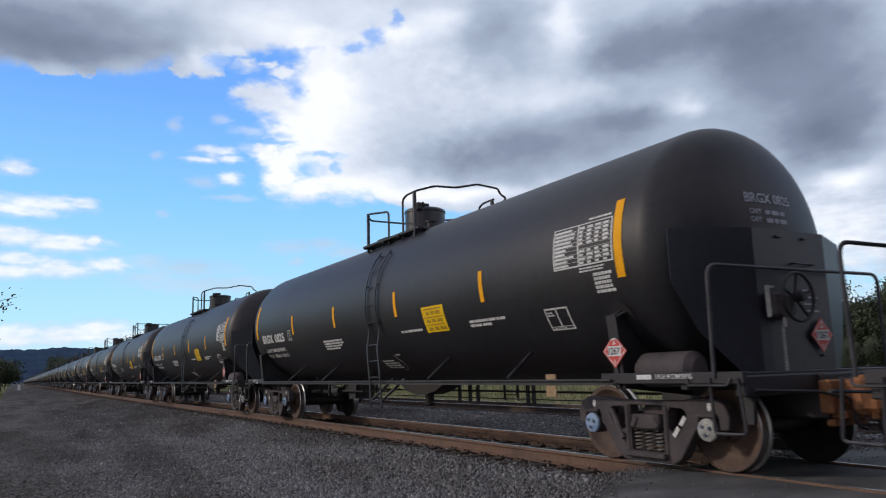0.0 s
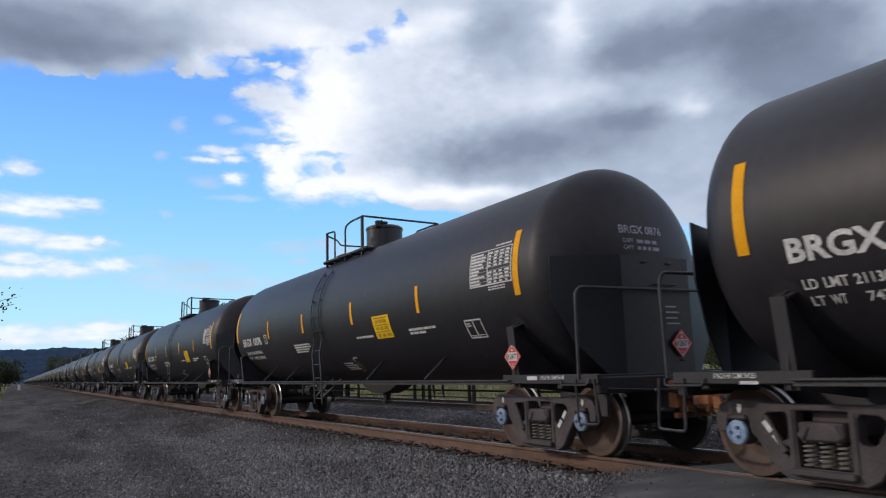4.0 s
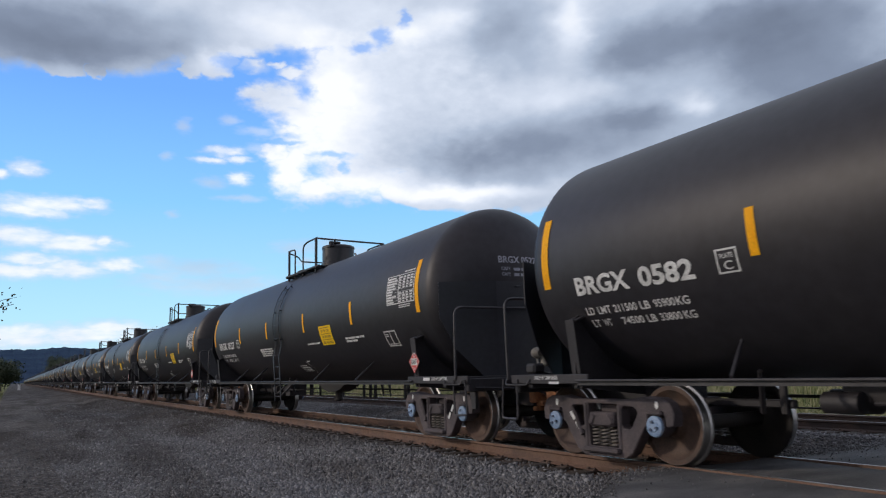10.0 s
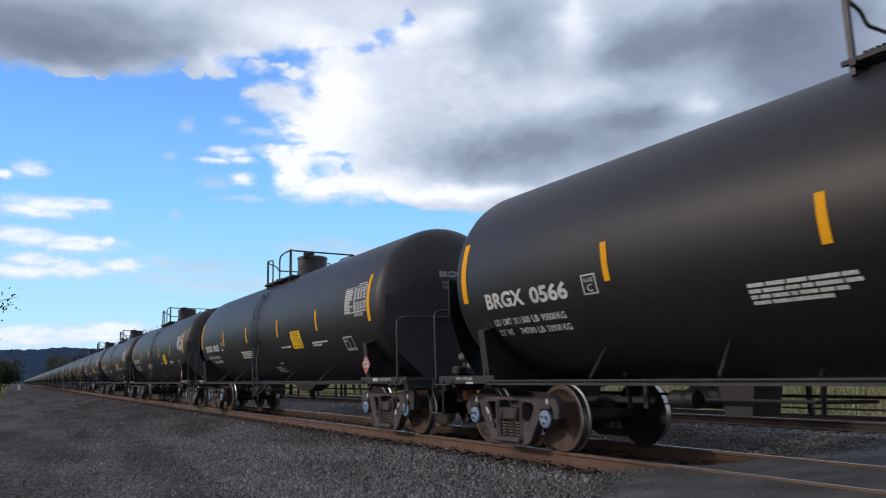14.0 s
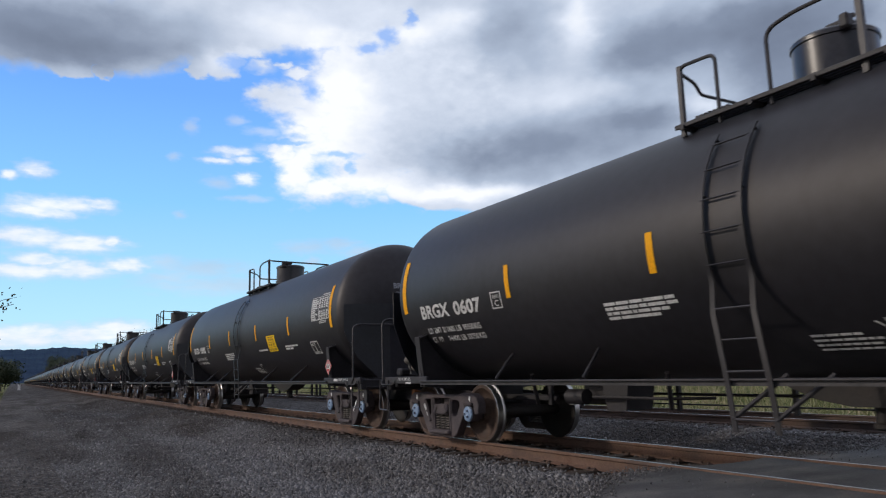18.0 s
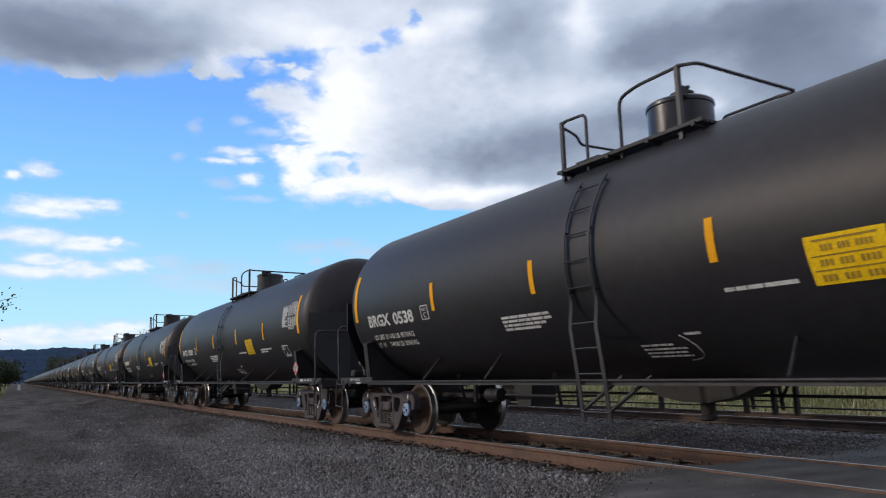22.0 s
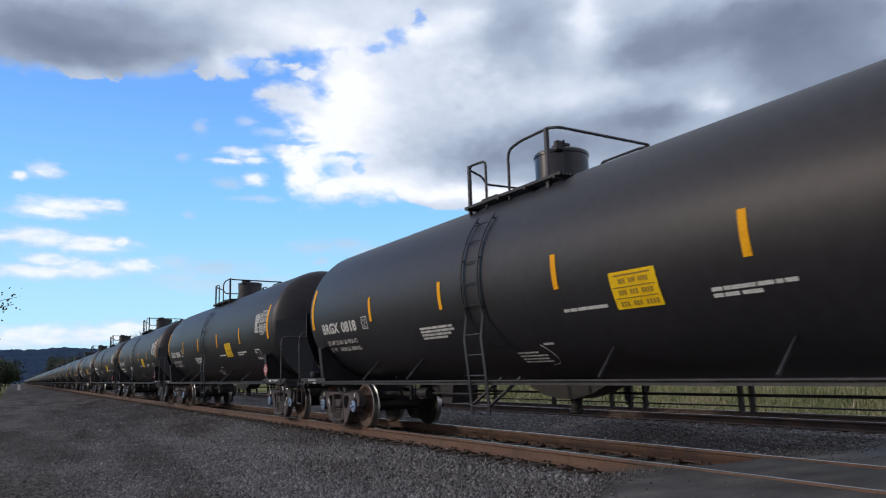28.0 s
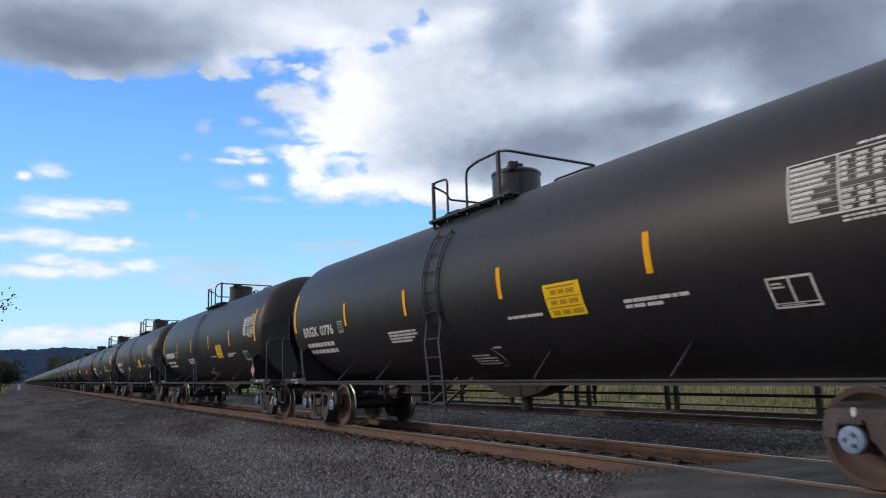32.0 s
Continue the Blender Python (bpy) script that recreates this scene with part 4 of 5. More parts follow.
def build_underframe(car, first):
    for s in (-1, 1):
        bm = bmesh.new()
        box(bm, s * 1.5, 0, 0.984, 0.06, 13.8, 0.024, 0.005)
        box(bm, s * 1.482, 0, 0.95, 0.012, 13.8, 0.05)
        part("side_sill", bm, M_PIPE, car, "thin side sill rail along the tank bottom")
        for v, lean in (((-4.78, 0.03), (-2.5, 0.03), (2.3, 0.03), (4.6, 0.03)) if first else ((-4.36, 0.09), (-1.9, 0.2), (2.99, 0.2), (4.85, 0.2))):
            bm = bmesh.new()
            top = on_tank(v, -47, 0.0)
            pipe(bm, [(-s * top.x, v, top.z), (s * 1.495, v - lean, 1.01)], 0.022, 6)
            part("sill_strut", bm, M_PIPE, car)
    for e in (-1, 1):
        bm = bmesh.new()
        arc = [(on_tank(0, th, 0.0).x, on_tank(0, th, 0.0).z) for th in range(-28, -153, -6)]
        shape = [(-1.46, 0.9), (-1.47, 1.72)] + [(-1.36, 1.78)] + arc + [(1.36, 1.78), (1.47, 1.72), (1.46, 0.9), (0.4, 0.78), (-0.4, 0.78)]
        plate(bm, shape, 0.03, 'XZ', e * TRUCK_Y)
        for s in (-1, 1):
            box(bm, s * 1.46, e * TRUCK_Y, 1.3, 0.024, 0.16, 0.84, 0.004, Matrix.Rotation(s * 0.11, 3, 'Y'))
            box(bm, s * 1.4, e * TRUCK_Y, 1.73, 0.2, 0.2, 0.025, 0.006, Matrix.Rotation(s * 0.35, 3, 'Y'))
            quad_grid(bm, lambda a, b: Vector((-s * on_tank(0, -40 + 17.5 * b, 0.012).x, e * TRUCK_Y + 0.2 * (2 * a - 1) * math.sqrt(max(0.0, 1 - b ** 3)), on_tank(0, -40 + 17.5 * b, 0.012).z)), 6, 8)
        part("bolster_saddle", bm, M_FRAME, car, "welded saddle plate that carries the tank")
        bm = bmesh.new()
        reach = 8.58 if e < 0 else 8.2
        box(bm, 0, e * reach, 0.92, 2.9, 0.12, 0.2, 0.015)
        sill = part("end_sill", bm, M_FRAME, car, "black end beam under the platform")
        bm = bmesh.new()
        box(bm, 0, e * 7.6, 0.79, 0.66, 2.2, 0.46, 0.02)
        part("draft_sill", bm, M_FRAME, sill)
        bm = bmesh.new()
        box(bm, 0, e * 8.1, 0.93, 1.7, 0.7, 0.14, 0.02)
        part("shear_plate", bm, M_FRAME, sill)
        bm = bmesh.new()
        box(bm, 0, e * (reach - 0.28), 1.03, 2.9, 0.5, 0.03, 0.005)
        part("deck", bm, M_FRAME, sill)
        bm = bmesh.new()
        box(bm, 1.46, e * (reach + 6.78) / 2, 1.0, 0.06, reach - 6.63, 0.12, 0.01)
        beam = part("side_beam", bm, M_FRAME, sill)
        share(beam, sill, -2.92)
        bm = bmesh.new()
        box(bm, 1.1, e * 7.9, 0.94, 0.7, 0.1, 0.12, 0.01)
        cross = part("cross_beam", bm, M_FRAME, sill)
        share(cross, sill, -2.2)
        if e < 0:
            bm = bmesh.new()
            plate(bm, [(e * 8.44, 0.9), (e * 8.62, 0.9), (e * 8.6, 0.56), (e * 8.5, 0.56)], 0.05, 'YZ', -1.3)
            bracket = part("corner_bracket", bm, M_FRAME, sill)
            share(bracket, sill, 2.6)
        bm = bmesh.new()
        box(bm, 0, e * 8.8, 0.82, 0.24, 0.34, 0.24, 0.03)
        box(bm, 0.05 * e, e * 8.97, 0.8, 0.34, 0.19, 0.38, 0.05)
        box(bm, -0.15 * e, e * 9.0, 0.8, 0.14, 0.22, 0.34, 0.04)
        box(bm, 0, e * 8.68, 0.78, 0.62, 0.08, 0.36, 0.03)
        box(bm, 0, e * 8.76, 0.6, 0.48, 0.16, 0.08, 0.015)
        lathe(bm, [(0.56, 0.0), (0.57, 0.045), (0.99, 0.045), (1.0, 0.0)], 'Z', 10, None, (-0.13 * e, e * 8.99, 0))
        coupler = part("coupler", bm, M_RUSTY, car, "orange rusted knuckle coupler")
        bm = bmesh.new()
        for x in (-0.3, 0.3):
            box(bm, x, e * 8.7, 0.78, 0.09, 0.14, 0.34, 0.02)
        box(bm, 0, e * 8.7, 0.52, 0.6, 0.09, 0.07, 0.015)
        part("carrier", bm, M_RUSTY, coupler)
        bm = bmesh.new()
        pipe(bm, rounded([(-1.35, e * 8.66, 0.88), (-0.5, e * 8.74, 0.84), (-0.16, e * 8.86, 0.76), (-0.14, e * 8.88, 0.5), (-0.02, e * 8.9, 0.46)], 0.08), 0.018, 6)
        part("uncoupling_lever", bm, M_FRAME, car)
        bm = bmesh.new()
        pipe(bm, rounded([(0.3, e * 8.62, 0.8), (0.32, e * 8.8, 0.66), (0.26, e * 8.92, 0.38), (0.12, e * 9.03, 0.3)], 0.12, 6), 0.032, 8)
        lathe(bm, [(0.24, 0.0), (0.25, 0.05), (0.36, 0.05), (0.4, 0.03)], 'Z', 8, None, (0.12, e * 9.02, 0))
        part("air_hose", bm, M_RUBBER, car, "hanging black air brake hose")
        for s in (-1, 1):
            bm = bmesh.new()
            u, w = (8.12, 8.5) if e > 0 else (8.27, 8.65) if s < 0 else (8.48, 8.65)
            pipe(bm, rounded([(s * 1.5, e * u, 1.0), (s * 1.5, e * (u + 0.02), 0.47), (s * 1.5, e * w, 0.48), (s * 1.5, e * (w - 0.05), 1.0)], 0.05), 0.017, 6)
            part("stirrup_step", bm, M_PIPE, car, "bent steel stirrup step")
            bm = bmesh.new()
            pipe(bm, rounded([(s * 1.5, e * (u - 0.27), 1.0), (s * 1.53, e * (u - 0.25), 0.93), (s * 1.53, e * (w - 0.15), 0.93), (s * 1.5, e * (w - 0.13), 1.0)], 0.03), 0.012, 6)
            part("grab_iron", bm, M_PIPE, car)
        bm = bmesh.new()
        pipe(bm, rounded([(-1.5, e * 8.33, 1.0), (-1.5, e * 8.35, 2.12), (1.5, e * 8.33, 2.14), (1.5, e * 8.31, 1.0)], 0.14), 0.02, 8)
        part("end_handrail", bm, M_PIPE, car, "bent pipe handrail across the car end")
        bm = bmesh.new()
        for side in (-1, 1):
            pts = [(-1.5, -7.88, 2.57), (-1.5, -7.88, 2.0), (-1.25, -7.99, 1.47), (-0.86, -8.15, 1.05), (-0.62, -8.25, 1.04), (-0.62, -8.25, 2.58)]
            vs = [bm.verts.new((side * x, -e * y, z)) for x, y, z in pts]
            bm.faces.new(vs)
        vs = [bm.verts.new((x, e * 8.25, z)) for x, z in ((-0.62, 2.58), (-0.62, 1.04), (0.62, 1.04), (0.62, 2.58))]
        bm.faces.new(vs)
        bmesh.ops.remove_doubles(bm, verts=bm.verts, dist=1e-4)
        bmesh.ops.recalc_face_normals(bm, faces=bm.faces)
        bmesh.ops.solidify(bm, geom=list(bm.faces), thickness=0.014)
        for x, z in ((0.25, 2.5), (-0.2, 2.5), (0.4, 1.2)):
            box(bm, x, e * 8.265, z, 0.08, 0.03, 0.025, 0.005)
        pipe(bm, rounded([(-0.05, e * 8.26, 2.2), (-0.05, e * 8.33, 2.2), (0.3, e * 8.33, 2.2), (0.3, e * 8.26, 2.2)], 0.03), 0.012, 6)
        shield = part("head_shield", bm, M_SHIELD, car, "bent black steel head shield", smooth=False)
        bm = bmesh.new()
        rnd = random.Random(3)
        for i in range(4):
            w = rnd.uniform(0.16, 0.32)
            quad_grid(bm, lambda a, b: Vector((0.12 + w * a if e < 0 else -0.12 - w * a, e * 8.27, 1.9 - 0.075 * i + 0.022 * b)), 1, 1)
        tagged(part("stencil", bm, M_GREYW, shield), kind="stuff")
        pl = diamond_placard("hazard_placard", car)
        pl.matrix_basis = pose(0.36, e * 8.29, 1.42, 0, 0, 90 if e < 0 else -90)
    for e in (-1, 1):
        pl = diamond_placard("hazard_placard", car)
        pl.matrix_basis = pose(-1.485, e * TRUCK_Y, 1.31) if e < 0 else pose(1.485, e * TRUCK_Y, 1.31, 0, 0, 180)
    for e in (-1, 1):
        bm = bmesh.new()
        a, b = (-7.55, -8.05) if e < 0 else (7.75, 7.27)
        lettering(bm, "3 INCH HF COMP SHOES", lambda u, v: Vector((-1.494, a + (b - a) * u, 0.995 + 0.05 * v)))
        quad_grid(bm, lambda u, v: Vector((-1.494, a + 0.27 - 0.22 * u if e < 0 else a - 0.3 - 0.2 * u, (0.99 if e < 0 else 0.94) + (0.05 if e < 0 else 0.03) * v)), 1, 1)
        tagged(part("stencil", bm, M_WHITE, car, "white stencilled brake shoe note"), kind="stuff")
    bm = bmesh.new()
    pipe(bm, [(0.7, -6.4, 0.73), (0.7, 6.4, 0.73)], 0.022, 6)
    part("train_pipe", bm, M_FRAME, car, "long brake pipe under the tank")
    bm = bmesh.new()
    pipe(bm, [(0.75, -6.0, 0.59), (0.75, 6.0, 0.59)], 0.012, 5)
    part("brake_rod", bm, M_FRAME, car)
    for v in (0.11, -0.3, -0.6, -2.28, -2.45, -4.6, 4.2) + (() if first else (3.36, 4.05, 1.55)):
        bm = bmesh.new()
        box(bm, 0.72, v, 0.79, 0.055, 0.055, 0.58)
        part("pipe_hanger", bm, M_FRAME, car)
    bm = bmesh.new()
    plate(bm, [(3.92, 0.98), (3.38, 0.98), (3.46, 0.54), (3.82, 0.53)], 0.5, 'YZ', 0.05)
    part("bracket", bm, M_FRAME, car, "black steel bracket under the tank")
    bm = bmesh.new()
    lathe(bm, [(4.28, 0.0), (4.3, 0.09), (4.36, 0.13), (4.86, 0.13), (4.92, 0.09), (4.94, 0.0)], 'Y', 16, None, (0.4, 0, 0.7))
    part("air_reservoir", bm, M_FRAME, car, "small black air reservoir")
    bm = bmesh.new()
    box(bm, -0.2, 5.65, 0.69, 0.08, 1.5, 0.09, 0.015)
    box(bm, -0.25, 5.0, 0.78, 0.06, 0.08, 0.4, 0.01)
    part("brake_lever", bm, M_FRAME, car)
    bm = bmesh.new()
    box(bm, -0.32, 4.42, 0.62, 0.03, 0.14, 0.03, 0.008)
    part("valve_handle", bm, M_SILVER, car, "pale worn valve handle")
    bm = bmesh.new()
    lathe(bm, [(4.1, 0.0), (4.12, 0.11), (4.5, 0.11), (4.52, 0.0)], 'Y', 16, None, (-0.3, 0, 0.72))
    pipe(bm, [(-0.3, 4.0, 0.72), (-0.3, 2.6, 0.72), (0.1, 2.2, 0.72)], 0.022, 6)
    part("brake_cylinder", bm, M_FRAME, car, "brake cylinder and levers under the tank")
    for v in (2.3, 5.0):
        bm = bmesh.new()
        pipe(bm, [(-0.6, v, 1.05), (-0.35, v + 0.2, 0.6)], 0.03, 6)
        part("brake_lever", bm, M_FRAME, car)
    bm = bmesh.new()
    box(bm, 0.1, 4.24, 0.82, 0.3, 0.5, 0.34, 0.03)
    part("control_valve", bm, M_FRAME, car)
    bm = bmesh.new()
    plate(bm, [(1.2, 1.0), (0.95, 0.86), (0.65, 0.74), (0.3, 0.68), (-0.1, 0.68), (-0.5, 0.76), (-0.8, 0.88), (-0.95, 1.0)], 0.42, 'YZ', 0.0)
    lathe(bm, [(0.45, 0.08), (0.47, 0.11), (0.51, 0.11), (0.53, 0.085), (0.8, 0.095)], 'Z', 16, None, (0, 0.1, 0))
    part("bottom_outlet", bm, M_GREASE_SHADE, car, "dark bottom outlet valve with its skid")
    if first:
        bm = bmesh.new()
        lathe(bm, [(-7.95, 0.0), (-7.93, 0.12), (-7.86, 0.19), (-7.2, 0.19), (-7.1, 0.12), (-7.08, 0.0)], 'Y', 20, None, (-1.22, 0, 1.09))
        part("air_reservoir", bm, M_CAST, car, "dusty air reservoir on the end platform")
        bm = bmesh.new()
        box(bm, -1.47, -5.75, 0.92, 0.012, 0.2, 0.28, 0.003)
        part("wood_tag", bm, M_TAG, car, "small plywood tag hung on the sill")


def build_hand_brake(car, e, first):
    """Wheel, gear box and rod of the hand brake on one car end."""
    bm = bmesh.new()
    c = Vector((-0.18, e * 8.42, 1.82))
    if first:
        ring = [c + Vector((0.26 * math.cos(2 * math.pi * k / 28), 0, 0.26 * math.sin(2 * math.pi * k / 28))) for k in range(29)]
        pipe(bm, ring, 0.02, 8)
        for k in range(5):
            a = 2 * math.pi * k / 5 + 0.3
            pipe(bm, [c + Vector((0, -e * 0.05, 0)), c + Vector((0.26 * math.cos(a), 0, 0.26 * math.sin(a)))], 0.016, 6)
        lathe(bm, [(-0.08, 0.05), (0.03, 0.06), (0.04, 0.0)], 'Y', 12, None, c)
        part("brake_wheel", bm, M_FRAME, car, "black spoked hand brake wheel")
        bm = bmesh.new()
        box(bm, c.x - 0.3, e * 8.32, 1.74, 0.12, 0.12, 0.26, 0.03)
        lathe(bm, [(-0.06, 0.1), (0.02, 0.13), (0.05, 0.08), (0.06, 0.0)], 'Y', 16, None, (c.x - 0.16, e * 8.31, 1.7))
        box(bm, c.x - 0.05, e * 8.29, 1.75, 0.3, 0.08, 0.26, 0.04)
        part("brake_gear", bm, M_CAST, car, "dark hand brake gear box")
        bm = bmesh.new()
        box(bm, c.x - 0.4, e * 8.34, 1.77, 0.025, 0.05, 0.34, 0.008)
        box(bm, c.x - 0.36, e * 8.34, 1.92, 0.1, 0.05, 0.03, 0.008)
        box(bm, c.x - 0.22, e * 8.38, 1.55, 0.035, 0.03, 0.1, 0.008)
        part("brake_lever", bm, M_SILVER, car, "bare grey brake lever")
        bm = bmesh.new()
        for k in range(14):
            lathe(bm, [(-0.012, 0.014), (0, 0.022), (0.012, 0.014)], 'Y', 6, None, (c.x - 0.2, e * 8.34, 1.5 - 0.034 * k))
        part("brake_chain", bm, M_SILVER, car)
    else:
        box(bm, -0.78, e * 8.36, 1.3, 0.2, 0.14, 0.26, 0.03)
        box(bm, -0.62, e * 8.4, 1.36, 0.14, 0.1, 0.16, 0.02)
        lathe(bm, [(-0.08, 0.05), (0.0, 0.085), (0.05, 0.07), (0.07, 0.0)], 'Y', 12, None, (-0.92, e * 8.42, 1.36))
        lathe(bm, [(-0.05, 0.03), (0.06, 0.045), (0.08, 0.0)], 'Y', 10, None, (-0.7, e * 8.44, 1.46))
        part("brake_gear", bm, M_GEAR_SUNLIT, car, "hand brake gear on the car end, sunlight put into its pale colour")
        bm = bmesh.new()
        box(bm, -0.5, e * 8.42, 1.2, 0.05, 0.05, 0.34, 0.01, Matrix.Rotation(0.35, 3, 'Y'))
        pipe(bm, [(-0.92, e * 8.43, 1.3), (-0.86, e * 8.44, 1.07)], 0.016, 6)
        pipe(bm, [(-0.7, e * 8.44, 1.42), (-0.42, e * 8.45, 1.52), (-0.3, e * 8.44, 1.38)], 0.014, 6)
        part("brake_lever", bm, M_SILVER, car, "pale brake lever on the car end")
        bm = bmesh.new()
        box(bm, -1.2, e * 8.1, 1.14, 0.2, 0.2, 0.14, 0.03)
        pipe(bm, [(-1.2, e * 8.1, 1.1), (-0.6, e * 8.4, 1.05)], 0.025, 6)
        part("release_rod", bm, M_FRAME, car)


def number_lettering(car, number, load, light):
    bm = bmesh.new()
    if number:
        lettering(bm, "BRGX", tank_patch(6.82, 5.91, -18.2, -9.6), 0, 0.035)
        lettering(bm, number, tank_patch(5.76, 4.985, -18.4, -9.8), 0, 0.035)
    else:
        bars(bm, 1, 6.82, 4.985, -19, -9, 3, gap=0.2, share_of=(1, 1))
    tagged(part("car_number", bm, M_WHITE, car, "large white stencilled car number"), kind="stuff")
    bm = bmesh.new()
    if load:
        (a, b), (c, d) = load.split(), light.split()
        for text, v0, v1, lo, hi in (("LD", 6.76, 6.62, -27.9, -24.2), ("LMT", 6.56, 6.34, -27.9, -24.2), (a, 6.29, 5.92, -27.9, -24.2), ("LB", 5.87, 5.72, -27.9, -24.2), (b, 5.66, 5.36, -27.9, -24.2), ("KG", 5.34, 5.16, -27.9, -24.2),
                                     ("LT", 6.74, 6.61, -34.2, -30.5), ("WT", 6.56, 6.42, -34.2, -30.5), (c, 6.24, 5.9, -34.2, -30.5), ("LB", 5.85, 5.71, -34.2, -30.5), (d, 5.65, 5.35, -34.2, -30.5), ("KG", 5.32, 5.15, -34.2, -30.5)):
            lettering(bm, text, tank_patch(v0, v1, lo, hi), 0, 0.02)
    else:
        bars(bm, 1, 6.78, 5.17, -28.3, -23.7, 31, gap=0.2, share_of=(1, 1))
        bars(bm, 1, 6.76, 5.14, -34.6, -30.0, 32, gap=0.2, share_of=(1, 1))
    tagged(part("weight_stencil", bm, M_WHITE, car, "white stencilled load limit lines"), kind="stuff")
    if not number:
        return
    bm = bmesh.new()
    lettering(bm, "BRGX " + number, head_patch(-0.42, 0.36, 2.92, 3.04), 0, 0.02)
    rnd = random.Random(int(number))
    for i in range(2):
        z = 2.79 - 0.095 * i
        lettering(bm, "CAPY", head_patch(-0.38, -0.2, z, z + 0.06), 0, 0.015)
        a = -0.14
        while a < 0.18:
            w = rnd.uniform(0.06, 0.13)
            quad_grid(bm, lambda u, v, a=a, w=w: on_head(a + w * u, z + 0.05 * v), 1, 1)
            a += w + 0.03
    tagged(part("end_number", bm, M_GREYW, car, "grey lettering on the tank head"), kind="stuff")


def build_car(first):
    car = new("tank_car")
    tagged(car, "black railroad tank car with white stencils and amber stripes" if not first else
           "black railroad tank car with a brake wheel on its leading end", "tank car", "cars of the passing train")
    build_tank(car)
    build_markings(car, first)
    build_top(car, first)
    build_ladder(car, -1, first)
    build_ladder(car, 1, first)
    build_underframe(car, first)
    build_hand_brake(car, -1 if first else 1, first)
    build_truck(car, -TRUCK_Y, (not first, True))
    build_truck(car, TRUCK_Y, (True, True))
    return car


def build_far_car():
    """The same car for the far end of the train, in its main parts."""
    car = new("tank_car")
    tagged(car, "black railroad tank car far down the line", "tank car", "cars of the passing train")
    build_tank(car)
    bm = bmesh.new()
    lathe(bm, [(3.9, 0.43), (4.55, 0.43), (4.6, 0.0)], 'Z', 16, None, (0.03, 0.18, 0))
    part("manway_housing", bm, M_FRAME, car)
    for s in (-1, 1):
        bm = bmesh.new()
        pipe(bm, [(s * 0.9, 1.66, 3.74), (s * 0.9, 1.66, 4.55), (s * 0.9, -0.5, 4.57), (s * 0.9, -0.5, 3.7)], 0.022, 5)
        part("side_rail", bm, M_PIPE, car)
        bm = bmesh.new()
        box(bm, s * 1.5, 0, 1.0, 0.06, 17.0, 0.07)
        part("side_sill", bm, M_PIPE, car)
    for e in (-1, 1):
        bm = bmesh.new()
        plate(bm, sideframe_outline(), 1.9, 'YZ', 0)
        for s in (-1, 1):
            lathe(bm, [(-0.82, 0.0), (-0.82, 0.45), (0.82, 0.45), (0.82, 0.0)], 'X', 20, None, (0, s * AXLE, 0.457))
        part("truck", bm, M_CAST, car).matrix_basis = pose(0, e * TRUCK_Y, 0)
        bm = bmesh.new()
        box(bm, 0, e * 8.3, 0.95, 2.9, 0.7, 0.25)
        box(bm, 0, e * 8.25, 1.7, 1.3, 0.05, 1.6)
        box(bm, 0, e * 8.8, 0.87, 0.4, 0.5, 0.3)
        part("end_sill", bm, M_FRAME, car)
        bm = bmesh.new()
        plate(bm, [(-1.46, 0.9), (-1.47, 1.75), (1.47, 1.75), (1.46, 0.9)], 0.25, 'XZ', e * TRUCK_Y)
        part("bolster_saddle", bm, M_FRAME, car)
    bm = bmesh.new()
    for v in (-7.18, 7.28):
        quad_grid(bm, tank_patch(v + 0.07, v - 0.07, -12.8, 22), 1, 6)
    part("reflective_stripe", bm, M_ORANGE, car)
    bm = bmesh.new()
    quad_grid(bm, tank_patch(-2.335, -3.05, -27, -10.3), 1, 3)
    tagged(part("notice_placard", bm, M_YELLOW, car), kind="stuff")
    bm = bmesh.new()
    bars(bm, 1, 6.82, 4.98, -18, -9.6, 2, gap=0.1, share_of=(1, 1))
    part("car_number", bm, M_WHITE, car)
    return car


NUMBERS = {-1: ("", "", ""), 0: ("0825", "210600 95500", "75400 34200"), 1: ("0873", "211300 95800", "74700 33900"), 2: ("0876", "211200 95800", "74800 33950"),
           3: ("0589", "211900 96100", "74100 33600"), 4: ("0582", "211500 95900", "74500 33800"), 5: ("0527", "211300 95800", "74700 33900"), 6: ("0566", "211300 95800", "74700 33900"),
           7: ("0805", "211500 95900", "74500 33800"), 8: ("0607", "211600 95950", "74400 33750"), 9: ("0800", "211100 95750", "74900 33950"), 10: ("0538", "211100 95750", "74900 33950"),
           11: ("0808", "211400 95850", "74600 33850"), 12: ("", "", ""), 13: ("0818", "211500 95900", "74500 33800"), 14: ("0836", "211600 95950", "74400 33750"), 15: ("0776", "", "")}
CARS = {}
NEAR_LAST, FAR_LAST = 18, 66
car_a, car_b, car_far = build_car(True), build_car(False), build_far_car()
for k in range(-1, FAR_LAST + 1):
    proto = car_far if k > NEAR_LAST else (car_a if k < 2 else car_b)
    used = any(c is proto for c in CARS.values())
    CARS[k] = copy_thing(proto, pose(TRACK_X, CAR_Y0 + k * PITCH_L, 0)) if used else proto
for k, (num, load, light) in NUMBERS.items():
    number_lettering(CARS[k], num, load, light)
for k in range(16, NEAR_LAST + 1):
    number_lettering(CARS[k], "", "", "")


# ---- ground, road and tracks ----
TRACK2_X = 14.45
ROAD_Y = 6.0


